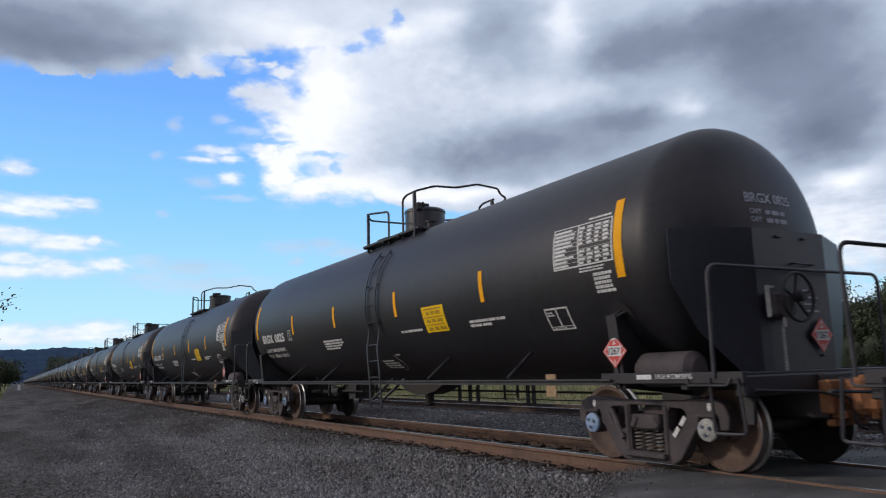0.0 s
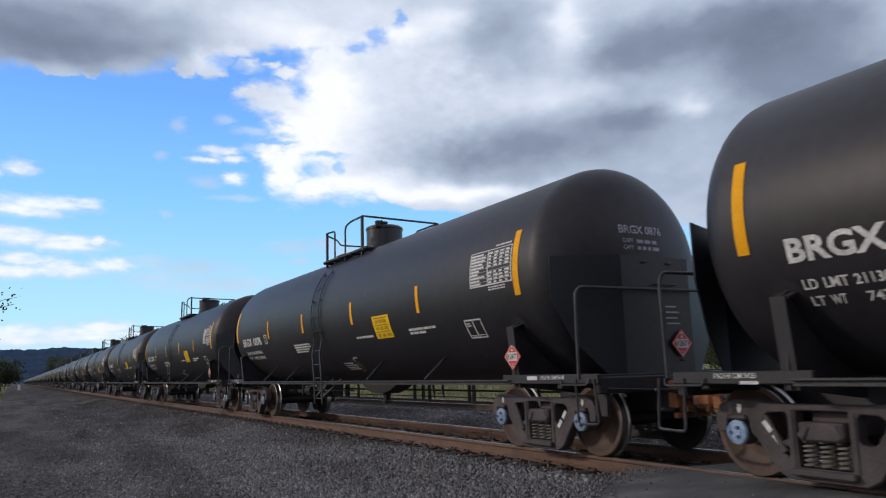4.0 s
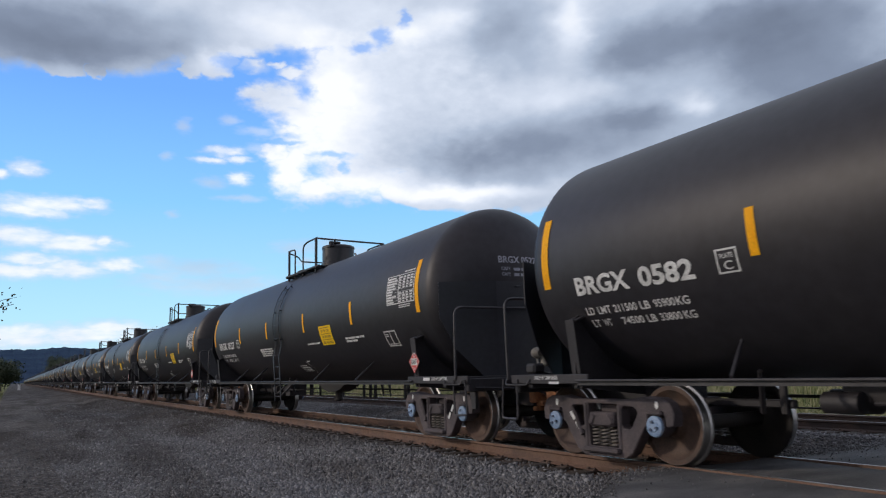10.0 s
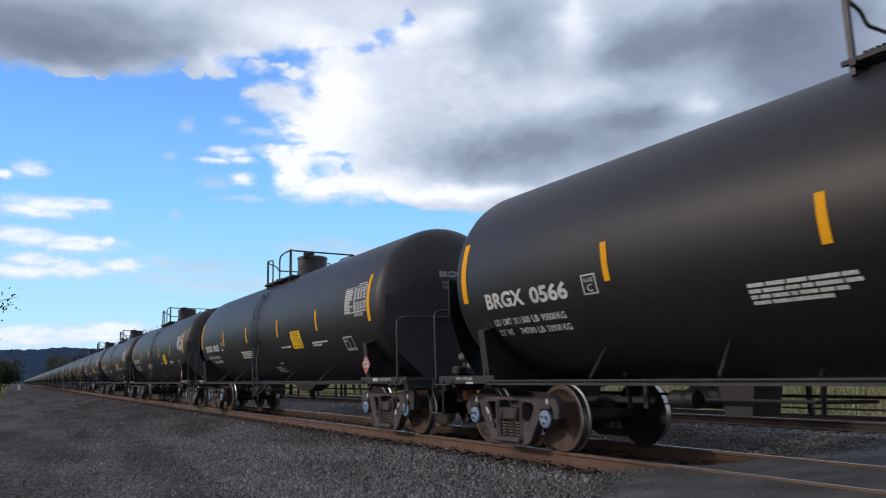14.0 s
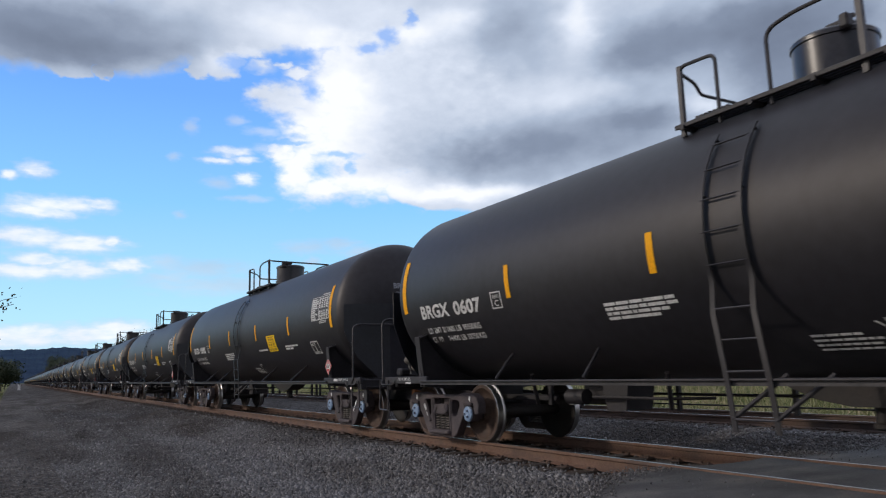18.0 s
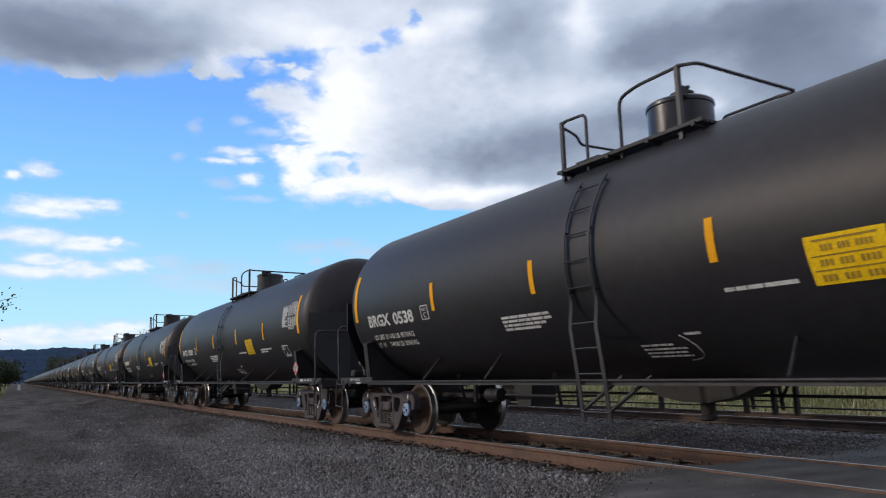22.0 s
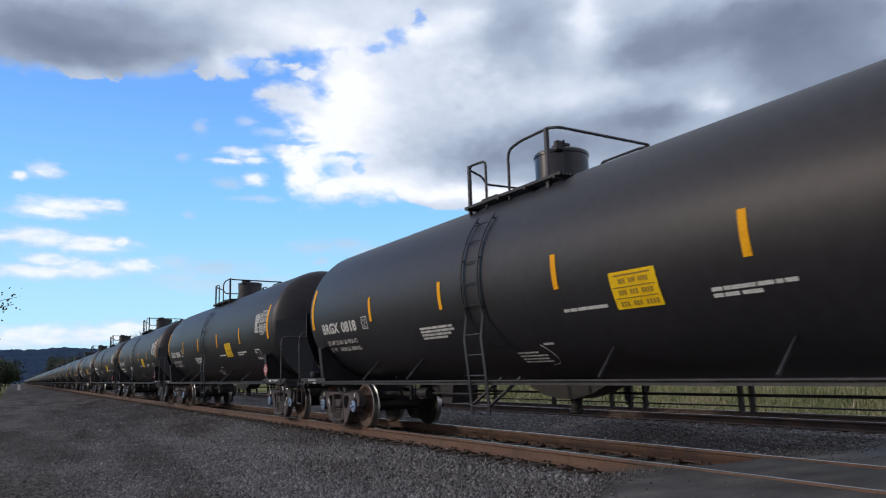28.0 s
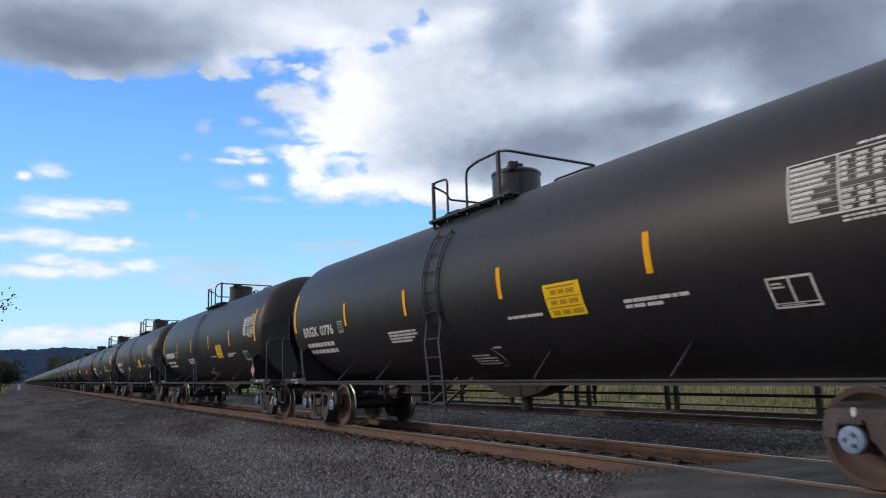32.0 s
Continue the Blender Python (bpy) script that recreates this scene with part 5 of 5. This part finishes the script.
def ground_z(x, y):
    """Ballast beds under both tracks, the gravel road on the left, the field on the right."""
    def bed(c, half, foot):
        d = abs(x - c)
        return -0.206 if d < half else -0.206 - (d - half) / (foot - half) * 0.284 if d < foot else -0.49
    z = max(bed(TRACK_X, 1.55, 2.9), bed(TRACK2_X, 1.7, 2.9))
    if x > 17.5:
        z = -0.49 + min(0.25, (x - 17.5) * 0.04)
    far = math.hypot(x, y)
    n = noise.noise(Vector((x * 0.5, y * 0.5, 0.3))) * 0.035 + noise.noise(Vector((x * 1.7, y * 1.7, 4.3))) * 0.018
    rail_gap = min(abs(x - TRACK_X), abs(x - TRACK2_X))
    return z + n * (0.35 if rail_gap < 1.5 else 1.0) * (1.0 if far < 60 else 0.0)


def build_ground():
    def axis(dense0, dense1, step, reach):
        a = list(np.arange(dense0, dense1 + step / 2, step))
        d = step
        lo, hi = a[0], a[-1]
        while hi < reach:
            d *= 1.35
            hi += d
            a.append(hi)
        d = step
        while lo > -reach:
            d *= 1.35
            lo -= d
            a.insert(0, lo)
        return a
    xs, ys = axis(-4.0, 19.0, 0.2, 4200), axis(0.0, 30.0, 0.25, 4200)
    verts = [(x, y, ground_z(x, y)) for y in ys for x in xs]
    n = len(xs)
    faces = [(j * n + i, j * n + i + 1, (j + 1) * n + i + 1, (j + 1) * n + i) for j in range(len(ys) - 1) for i in range(n - 1)]
    me = bpy.data.meshes.new("ground")
    me.from_pydata([tuple(map(float, v)) for v in verts], [], faces)
    me.polygons.foreach_set("use_smooth", [True] * len(faces))
    me.materials.append(M_GROUND)
    tagged(new("ground", me), "grey gravel ground with a grassy field beyond the tracks", "ground", kind="structure")


build_ground()


def road_edge(x):
    return ROAD_Y + 0.1 - 0.42 * max(0.0, min(3.0, 6.1 - x)) + 0.16 * noise.noise(Vector((x * 0.9, 2.0, 0))) + 0.05 * noise.noise(Vector((x * 4.0, 7.0, 0))) + max(0.0, 1.1 - abs(x - 6.0)) * 0.28


def road_z(x):
    return -0.022 if x > 5.2 else -0.022 - 0.42 * min(1.0, (5.2 - x) / 5.0)


def build_road():
    rails = [TRACK_X - 0.755, TRACK_X + 0.755, TRACK2_X - 0.755, TRACK2_X + 0.755]
    cuts = [-60.0]
    for r in rails:
        cuts += [r - 0.05, r + (0.09 if r in (rails[0], rails[2]) else 0.05)]
    cuts.append(90.0)
    cuts[3], cuts[7] = rails[1] - 0.09, rails[3] - 0.09
    for a, b in zip(cuts[0::2], cuts[1::2]):
        bm = bmesh.new()
        nx = max(2, int((b - a) / 0.3))
        top, bot = [], []
        for i in range(nx + 1):
            x = a + (b - a) * i / nx
            row = []
            for j in range(13):
                t = j / 12
                y = -4.0 + (road_edge(x) + 4.0) * (1 - (1 - t) ** 2)
                dz = 0.012 * noise.noise(Vector((x * 1.1, y * 1.1, 9))) - (0.05 if j == 12 and (x < 6.0 or x > 9) else 0.0)
                row.append(bm.verts.new((x, y, road_z(x) + dz)))
            top.append(row)
            bot.append([bm.verts.new((v.co.x, v.co.y, v.co.z - 0.25)) for v in row])
        for i in range(nx):
            for j in range(12):
                bm.faces.new((top[i][j], top[i + 1][j], top[i + 1][j + 1], top[i][j + 1]))
            for g in (0, 12):
                bm.faces.new((top[i][g], top[i + 1][g], bot[i + 1][g], bot[i][g]))
        for g in (0, nx):
            for j in range(12):
                bm.faces.new((top[g][j], top[g][j + 1], bot[g][j + 1], bot[g][j]))
        bmesh.ops.recalc_face_normals(bm, faces=bm.faces)
        ob = part("road", bm, M_ASPHALT, None)
        tagged(ob, "worn grey asphalt of the level crossing", "road", kind="structure")


build_road()


def build_rail(x, y0, y1, dark, gauge):
    g = gauge
    prof = [(-0.036, -0.012), (-0.03, -0.001), (-0.026 if g < 0 else -0.012, 0.0), (0.012 if g < 0 else 0.026, 0.0), (0.03, -0.001), (0.036, -0.012), (0.034, -0.038), (0.009, -0.052), (0.008, -0.14), (0.03, -0.155), (0.075, -0.168), (0.075, -0.18),
            (-0.075, -0.18), (-0.075, -0.168), (-0.03, -0.155), (-0.008, -0.14), (-0.009, -0.052), (-0.034, -0.038)]
    bm = bmesh.new()
    ys = [y0]
    while ys[-1] < y1:
        ys.append(min(y1, ys[-1] + (3.0 if ys[-1] < 90 else 60.0)))
    rings = [[bm.verts.new((x + a + bend(y), y, b)) for a, b in prof] for y in ys]
    n = len(prof)
    for r0, r1 in zip(rings, rings[1:]):
        for i in range(n):
            f = bm.faces.new((r0[i], r0[(i + 1) % n], r1[(i + 1) % n], r1[i]))
            f.material_index = 1 if i == 2 else 2 if i in (1, 3) else 0
    bmesh.ops.recalc_face_normals(bm, faces=bm.faces)
    ob = new("rail")
    part("rail_bar", bm, [M_RAIL_OLD if dark else M_RAIL, M_RAILHEAD, M_RAILTOP], ob)
    for y in ((14.3, 26.2) if dark else (12.8, 31.0) if gauge < 0 else (27.5,)):
        bm = bmesh.new()
        for s in (-1, 1):
            box(bm, x + s * 0.02, y, -0.1, 0.02, 0.6, 0.09, 0.004)
            for q in (-0.2, -0.07, 0.07, 0.2):
                box(bm, x + s * 0.035, y + q, -0.1, 0.03, 0.03, 0.03, 0.005)
        part("joint_bar", bm, M_RAIL_OLD if dark else M_RAIL, ob, "bolted rail joint bar")
    return tagged(ob, "dark steel rail with a worn bright head" if dark else "orange rusted steel rail with a worn bright head", "rail", "rails")


for c, dark in ((TRACK_X, False), (TRACK2_X, True)):
    for s in (-1, 1):
        build_rail(c + s * 0.755, -60.0, 1500.0, dark, -s)


def build_ties():
    rnd = random.Random(11)
    bm = bmesh.new()
    box(bm, 0, 0, -0.09, 2.6, 0.23, 0.18, 0.015)
    tie = part("tie", bm, M_TIE, None)
    bm = bmesh.new()
    box(bm, 0, 0, 0.006, 0.34, 0.2, 0.014, 0.004)
    for a, b in ((-0.11, 0.06), (-0.11, -0.06), (0.11, 0.06), (0.11, -0.06)):
        box(bm, a, b, 0.02, 0.036, 0.034, 0.032, 0.006)
    tp = part("tie_plate", bm, M_RAIL_OLD, None, "rusty tie plate with spikes")
    first = True
    for c, y_end in ((TRACK_X, 45.0), (TRACK2_X, 40.0)):
        y = ROAD_Y + 0.55
        while y < y_end:
            t = tie if first else new("tie", tie.data)
            t.matrix_basis = pose(c + rnd.uniform(-0.05, 0.05), y, -0.176 + rnd.uniform(-0.008, 0.0), 0, 0, rnd.uniform(-1.2, 1.2))
            tagged(t, "dark weathered wooden railroad tie", "tie", "ties under the tracks")
            for s in (-1, 1):
                q = tp if first and s < 0 else new("tie_plate", tp.data)
                q.parent = t
                q.matrix_basis = pose(s * 0.755, 0, 0.0)
            first = False
            y += 0.52 + rnd.uniform(-0.03, 0.03)


build_ties()


# ---- loose ballast: real stones where the camera is near ----
def scatter_stones(name, count, place, size, seed, label, level=ground_z):
    rs = np.random.RandomState(seed)
    base = np.array([(1, 0, 0), (-1, 0, 0), (0, 1, 0), (0, -1, 0), (0, 0, 1), (0, 0, -1)], float)
    tri = np.array([(0, 2, 4), (2, 1, 4), (1, 3, 4), (3, 0, 4), (2, 0, 5), (1, 2, 5), (3, 1, 5), (0, 3, 5)])
    cx, cy = place(rs, count)
    n = len(cx)
    cz = np.array([level(float(a), float(b)) for a, b in zip(cx, cy)])
    s = size * rs.lognormal(0, 0.33, n)
    v = base[None] * rs.uniform(0.6, 1.25, (n, 6, 1)) * np.stack([np.ones(n), rs.uniform(0.7, 1.0, n), rs.uniform(0.55, 0.9, n)], 1)[:, None] * s[:, None, None]
    v += rs.uniform(-0.25, 0.25, (n, 6, 3)) * s[:, None, None]
    q = rs.normal(size=(n, 4))
    q /= np.linalg.norm(q, axis=1)[:, None]
    w, x, y, z = q.T
    rot = np.stack([1 - 2 * (y * y + z * z), 2 * (x * y - z * w), 2 * (x * z + y * w), 2 * (x * y + z * w), 1 - 2 * (x * x + z * z), 2 * (y * z - x * w),
                    2 * (x * z - y * w), 2 * (y * z + x * w), 1 - 2 * (x * x + y * y)], 1).reshape(n, 3, 3)
    v = np.einsum('nij,nkj->nki', rot, v) + np.stack([cx, cy, cz + s * 0.25], 1)[:, None]
    verts = v.reshape(-1, 3)
    faces = (tri[None] + (np.arange(n) * 6)[:, None, None]).reshape(-1, 3)
    me = bpy.data.meshes.new(name)
    me.vertices.add(len(verts))
    me.vertices.foreach_set("co", verts.astype(np.float32).ravel())
    me.loops.add(len(faces) * 3)
    me.loops.foreach_set("vertex_index", faces.astype(np.int32).ravel())
    me.polygons.add(len(faces))
    me.polygons.foreach_set("loop_start", np.arange(0, len(faces) * 3, 3, dtype=np.int32))
    me.update(calc_edges=True)
    me.materials.append(M_STONE)
    return tagged(new(name, me), label, "gravel", kind="stuff")


def in_band(x0, x1, y0, y1, lean=1.6, keep=None):
    def place(rs, n):
        x = rs.uniform(x0, x1, n)
        y = y0 + (y1 - y0) * rs.uniform(0, 1, n) ** lean
        ok = np.ones(n, bool)
        for r in (TRACK_X, TRACK2_X):
            for s in (-1, 1):
                off = np.abs(x - (r + s * 0.755))
                ok &= (off > 0.072) & (rs.uniform(0, 1, n) < np.clip((off - 0.25) / 0.4, 0.12, 1.0))
        return x[ok], y[ok]
    return place


scatter_stones("ballast", 78000, in_band(3.0, 6.6, 5.8, 22.0), 0.0225, 21, "loose grey crushed stone ballast beside the track")
scatter_stones("ballast", 34000, in_band(0.8, 3.4, 6.3, 20.0), 0.017, 28, "fine grey gravel at the edge of the service road")
scatter_stones("ballast", 26000, in_band(-1.6, 5.0, 9.5, 30.0), 0.0145, 22, "loose grey gravel on the service road")
scatter_stones("ballast", 24000, in_band(1.5, 6.5, 20.0, 60.0, 1.5), 0.024, 27, "loose grey gravel down the service road")
scatter_stones("ballast", 12000, in_band(6.75, 8.1, 6.3, 24.0), 0.025, 23, "grey crushed stone between the rails")
scatter_stones("ballast", 56000, in_band(8.25, 13.6, 6.4, 32.0), 0.022, 24, "grey crushed stone ballast between the two tracks")
def along_edge(rs, n):
    x = np.concatenate([rs.uniform(0.5, 6.55, n // 2), rs.uniform(8.3, 13.6, n - n // 2)])
    y = np.array([road_edge(float(a)) for a in x]) + rs.normal(0.0, 0.12, n)
    far = rs.uniform(0, 1, n) < 0.1
    y[far] -= rs.uniform(0, 1.6, int(far.sum()))
    return x, y


scatter_stones("ballast", 5200, along_edge, 0.011, 26, "stray gravel along the broken edge of the asphalt", lambda x, y: road_z(x) + 0.004)
scatter_stones("ballast", 9000, in_band(13.8, 17.2, 6.4, 32.0), 0.028, 25, "grey crushed stone beyond the far track")


# ---- plants and distance ----
def build_grass():
    rs = np.random.RandomState(31)
    verts, faces = [], []
    for i in range(34000):
        x = 17.2 + 16 * rs.uniform() ** 1.5
        y = 4.0 + 56 * rs.uniform() ** 1.3
        h, w, a = rs.uniform(0.12, 0.7) * (1.1 if x > 21 else 0.75), rs.uniform(0.008, 0.025), rs.uniform(0, 6.28)
        z = ground_z(x, y) - 0.02
        dx, dy = math.cos(a) * w, math.sin(a) * w
        lx, ly = rs.normal(0, 0.26), rs.normal(0, 0.26)
        b = len(verts)
        verts += [(x - dx, y - dy, z), (x + dx, y + dy, z), (x + lx * 0.5 + dx * 0.7, y + ly * 0.5 + dy * 0.7, z + h * 0.6), (x + lx * 0.5 - dx * 0.7, y + ly * 0.5 - dy * 0.7, z + h * 0.6), (x + lx, y + ly, z + h)]
        faces += [(b, b + 1, b + 2, b + 3), (b + 3, b + 2, b + 4)]
    for i in range(5000):
        x, y = -0.9 - 3.2 * rs.uniform(), 34 + 110 * rs.uniform() ** 1.5
        h, w, a = rs.uniform(0.1, 0.4), rs.uniform(0.015, 0.04), rs.uniform(0, 6.28)
        dx, dy, b = math.cos(a) * w, math.sin(a) * w, len(verts)
        verts += [(x - dx, y - dy, -0.5), (x + dx, y + dy, -0.5), (x + rs.normal(0, 0.1), y, -0.5 + h)]
        faces.append((b, b + 1, b + 2))
    me = bpy.data.meshes.new("tall_grass")
    me.from_pydata(verts, [], faces)
    me.materials.append(M_GRASS)
    tagged(new("tall_grass", me), "tall green and straw-coloured weeds beside the railroad", "grass", kind="stuff")


build_grass()


def build_tree(seed, height, spread, leaves, sparse=False, leaf=0.16, name="tree", label="", mat=None):
    rnd = random.Random(seed)
    tree = new(name)
    bm = bmesh.new()
    tips = []

    def limb(p, d, length, r, depth):
        pts = [p]
        q = p
        for i in range(4):
            d = (d + Vector((rnd.gauss(0, 0.16), rnd.gauss(0, 0.16), rnd.gauss(0.03, 0.1)))).normalized()
            q = q + d * length / 4
            pts.append(q)
        for i in range(4):
            pipe(bm, [pts[i], pts[i + 1]], max(0.012, r * (1 - i / 5)), 5, cap=False)
        tips.extend(pts[2:])
        if depth:
            for i in range(rnd.randint(3, 4)):
                a = pts[rnd.randint(1, 4)]
                nd = (d + Vector((rnd.gauss(0, 0.75), rnd.gauss(0, 0.75), rnd.gauss(0.1, 0.45)))).normalized()
                limb(a, nd, length * rnd.uniform(0.5, 0.75), r * 0.5, depth - 1)
    limb(Vector((0, 0, -0.3)), Vector((0, 0, 1)), height * 0.55, height * 0.02 + 0.04, 3)
    for i in range(5):
        a = 2 * math.pi * i / 5 + rnd.random()
        limb(Vector((0, 0, height * rnd.uniform(0.12, 0.4))), Vector((math.cos(a) * spread, math.sin(a) * spread, 0.8)).normalized(), height * 0.4, height * 0.011, 2)
    part("trunk", bm, M_BARK, tree)
    bm = bmesh.new()
    rs = random.Random(seed + 1)
    for i in range(leaves):
        c = rs.choice(tips)
        g = 0.35 if sparse else 0.07 * height
        p = c + Vector((rs.gauss(0, g), rs.gauss(0, g), rs.gauss(0, g * 0.8)))
        u = Vector((rs.gauss(0, 1), rs.gauss(0, 1), rs.gauss(0, 1))).normalized() * leaf * rs.uniform(0.6, 1.3)
        w = u.orthogonal().normalized() * leaf * rs.uniform(0.5, 0.9)
        bm.faces.new([bm.verts.new(p + k) for k in (-u, w, u, -w)])
    part("crown", bm, mat or M_LEAF_HAZY, tree)
    return tagged(tree, label, "tree")


edge_tree = build_tree(5, 7.5, 1.2, 1500, True, 0.085, "tree", "thin tree with sparse leaves beside the gravel road", M_LEAF_DRY)
edge_tree.matrix_basis = pose(-3.7, 44, -0.45)
green_tree = build_tree(8, 9.0, 0.9, 24000, False, 0.14, "tree", "leafy green tree at the edge of the field")
bush = build_tree(14, 3.6, 1.4, 2600, False, 0.13, "bush", "green roadside bush beside the gravel road", M_LEAF_BUSH)
bush["category"] = "bush"
rows_green = [(62.0 + 9 * math.sin(k * 2.3) + k * 1.6, 58.0 - 3.4 * k + 6 * math.cos(k * 1.7), 0.85 + 0.2 * math.sin(k * 3.1), 47 * k) for k in range(17)] + [
              (56.0 + 7 * math.sin(k * 1.9) + k * 1.5, 54.0 - 2.6 * k + 4 * math.cos(k * 2.7), 0.42 + 0.1 * math.sin(k * 4.1), 61 * k) for k in range(20)] + [
              (30, 190, 0.9, 20), (34, 215, 1.1, 90), (27, 240, 0.9, 160), (36, 260, 1.3, 220),
              (24, 300, 1.0, 280), (38, 330, 1.4, 40), (30, 380, 1.2, 120), (19.5, 400, 1.2, 50), (23, 430, 1.4, 170), (27, 450, 1.3, 260), (21, 470, 1.1, 310), (33, 480, 1.5, 80),
              (18.5, 380, 1.4, 15), (21, 392, 1.5, 140), (25, 420, 1.6, 230), (20, 132, 0.95, 60), (22.5, 128, 1.0, 150), (25, 136, 1.05, 260), (22, 150, 1.15, 310), (27.5, 140, 1.05, 30), (24, 143, 1.1, 200), (20.5, 141, 1.0, 90)] + [
              (21.5 + 2.5 * math.sin(k * 2.1), 92 + 6.5 * k, 0.74 + 0.07 * math.sin(k * 1.3) + 0.004 * k, 77 * k) for k in range(46)]
for i, (x, y, sc, rz) in enumerate(rows_green):
    m = pose(x, y, ground_z(x, y), 0, 0, rz)
    t = green_tree if i == 0 else copy_thing(green_tree, m)
    t.matrix_basis = m @ Matrix.Scale(sc * 0.9, 4)
for i, (x, y, sc, rz) in enumerate([(-4.2, 84, 0.7, 0), (-4.0, 98, 1.0, 60), (-3.6, 112, 1.25, 120), (-4.2, 126, 1.5, 200), (-2.0, 142, 1.4, 280), (-3.0, 160, 1.8, 30), (-1.6, 178, 1.5, 90), (-3.2, 205, 2.2, 150),
                                    (-1.4, 235, 1.8, 210), (-6.0, 110, 1.5, 20), (-6.5, 150, 2.0, 70), (-7.0, 200, 2.4, 130)]):
    m = pose(x, y, -0.5, 0, 0, rz)
    t = bush if i == 0 else copy_thing(bush, m)
    t.matrix_basis = m @ Matrix.Scale(sc, 4)


def build_ridge():
    """Wooded hills on the horizon, higher on the left."""
    verts, faces = [], []
    na, nr = 1500, 6
    for j in range(nr):
        r = 2200.0 + 150.0 * j
        for i in range(na + 1):
            a = radians(-40 + 150 * i / na)
            top = 116 - 1.0 * max(0.0, math.degrees(a)) + 125 * min(1.0, max(0.0, (math.degrees(a) - 42) / 14)) ** 2 + 16 * noise.noise(Vector((a * 6, 1, 0))) + 7 * noise.noise(Vector((a * 30, 2, 0))) + 3.5 * noise.noise(Vector((a * 140, 3, j))) + 6 * max(0.0, noise.noise(Vector((a * 330, 5, j))))
            verts.append((r * math.sin(a), r * math.cos(a), -2.0 + max(20.0, top) * (j / (nr - 1)) ** 0.8))
    for j in range(nr - 1):
        for i in range(na):
            k = j * (na + 1) + i
            faces.append((k, k + 1, k + na + 2, k + na + 1))
    me = bpy.data.meshes.new("backdrop")
    me.from_pydata(verts, [], faces)
    me.materials.append(M_HILL_HAZE)
    tagged(new("backdrop", me), "dark wooded ridge on the horizon, with blue haze in its colour", "hills", kind="structure")


build_ridge()


def build_cabinet():
    box_ob = new("equipment_cabinet")
    bm = bmesh.new()
    box(bm, 0, 0, 0.65, 0.55, 0.5, 1.2, 0.03)
    part("body", bm, M_WHITE, box_ob)
    bm = bmesh.new()
    box(bm, 0, 0, 1.28, 0.62, 0.57, 0.07, 0.02)
    part("roof", bm, M_SILVER, box_ob)
    box_ob.matrix_basis = pose(1.6, 190, -0.5)
    tagged(box_ob, "small white trackside equipment cabinet far down the line", "cabinet")


build_cabinet()


# ---- what moves ----
RUN = [(0, 0.158), (1, 8.621), (2, 17.133), (3, 25.719), (6, 51.426), (7, 59.999), (8, 68.523), (9, 77.147), (10, 85.621), (11, 94.204), (12, 102.715),
       (13, 111.276), (14, 119.763), (17, 145.395), (18, 153.915), (19, 162.467), (20, 171.052), (21, 179.358), (22, 187.913), (23, 196.518), (24, 205.14),
       (25, 213.706), (28, 239.66), (29, 248.32), (30, 257.07), (31, 265.776), (32, 274.559)]




def run_at(t):
    """How far the train has rolled after t seconds."""
    return float(np.interp(t, [q[0] for q in RUN], [q[1] for q in RUN]))


def motions():
    for k, car in CARS.items():
        at = [(t, CAR_Y0 + k * PITCH_L - s) for t, s in RUN]
        walk(car, [(t, pose(TRACK_X + bend(y), y, 0, 0, 0, -math.degrees(bend(y + 1) - bend(y)))) for t, y in at])
        for axle in car.children:
            if axle.name.split(".")[0] == "wheelset":
                y = axle.location.y
                walk(axle, [(i / 15, pose(0, y, 0.457) @ Matrix.Rotation(run_at(i / 15) / 0.457, 4, 'X')) for i in range(481)])
    walk(sky, [(0, pose(0, 0, 0, 0, 0, 1.05)), (16, pose(0, 0, 0)), (32, pose(0, 0, 0, 0, 0, -1.05))])


motions()
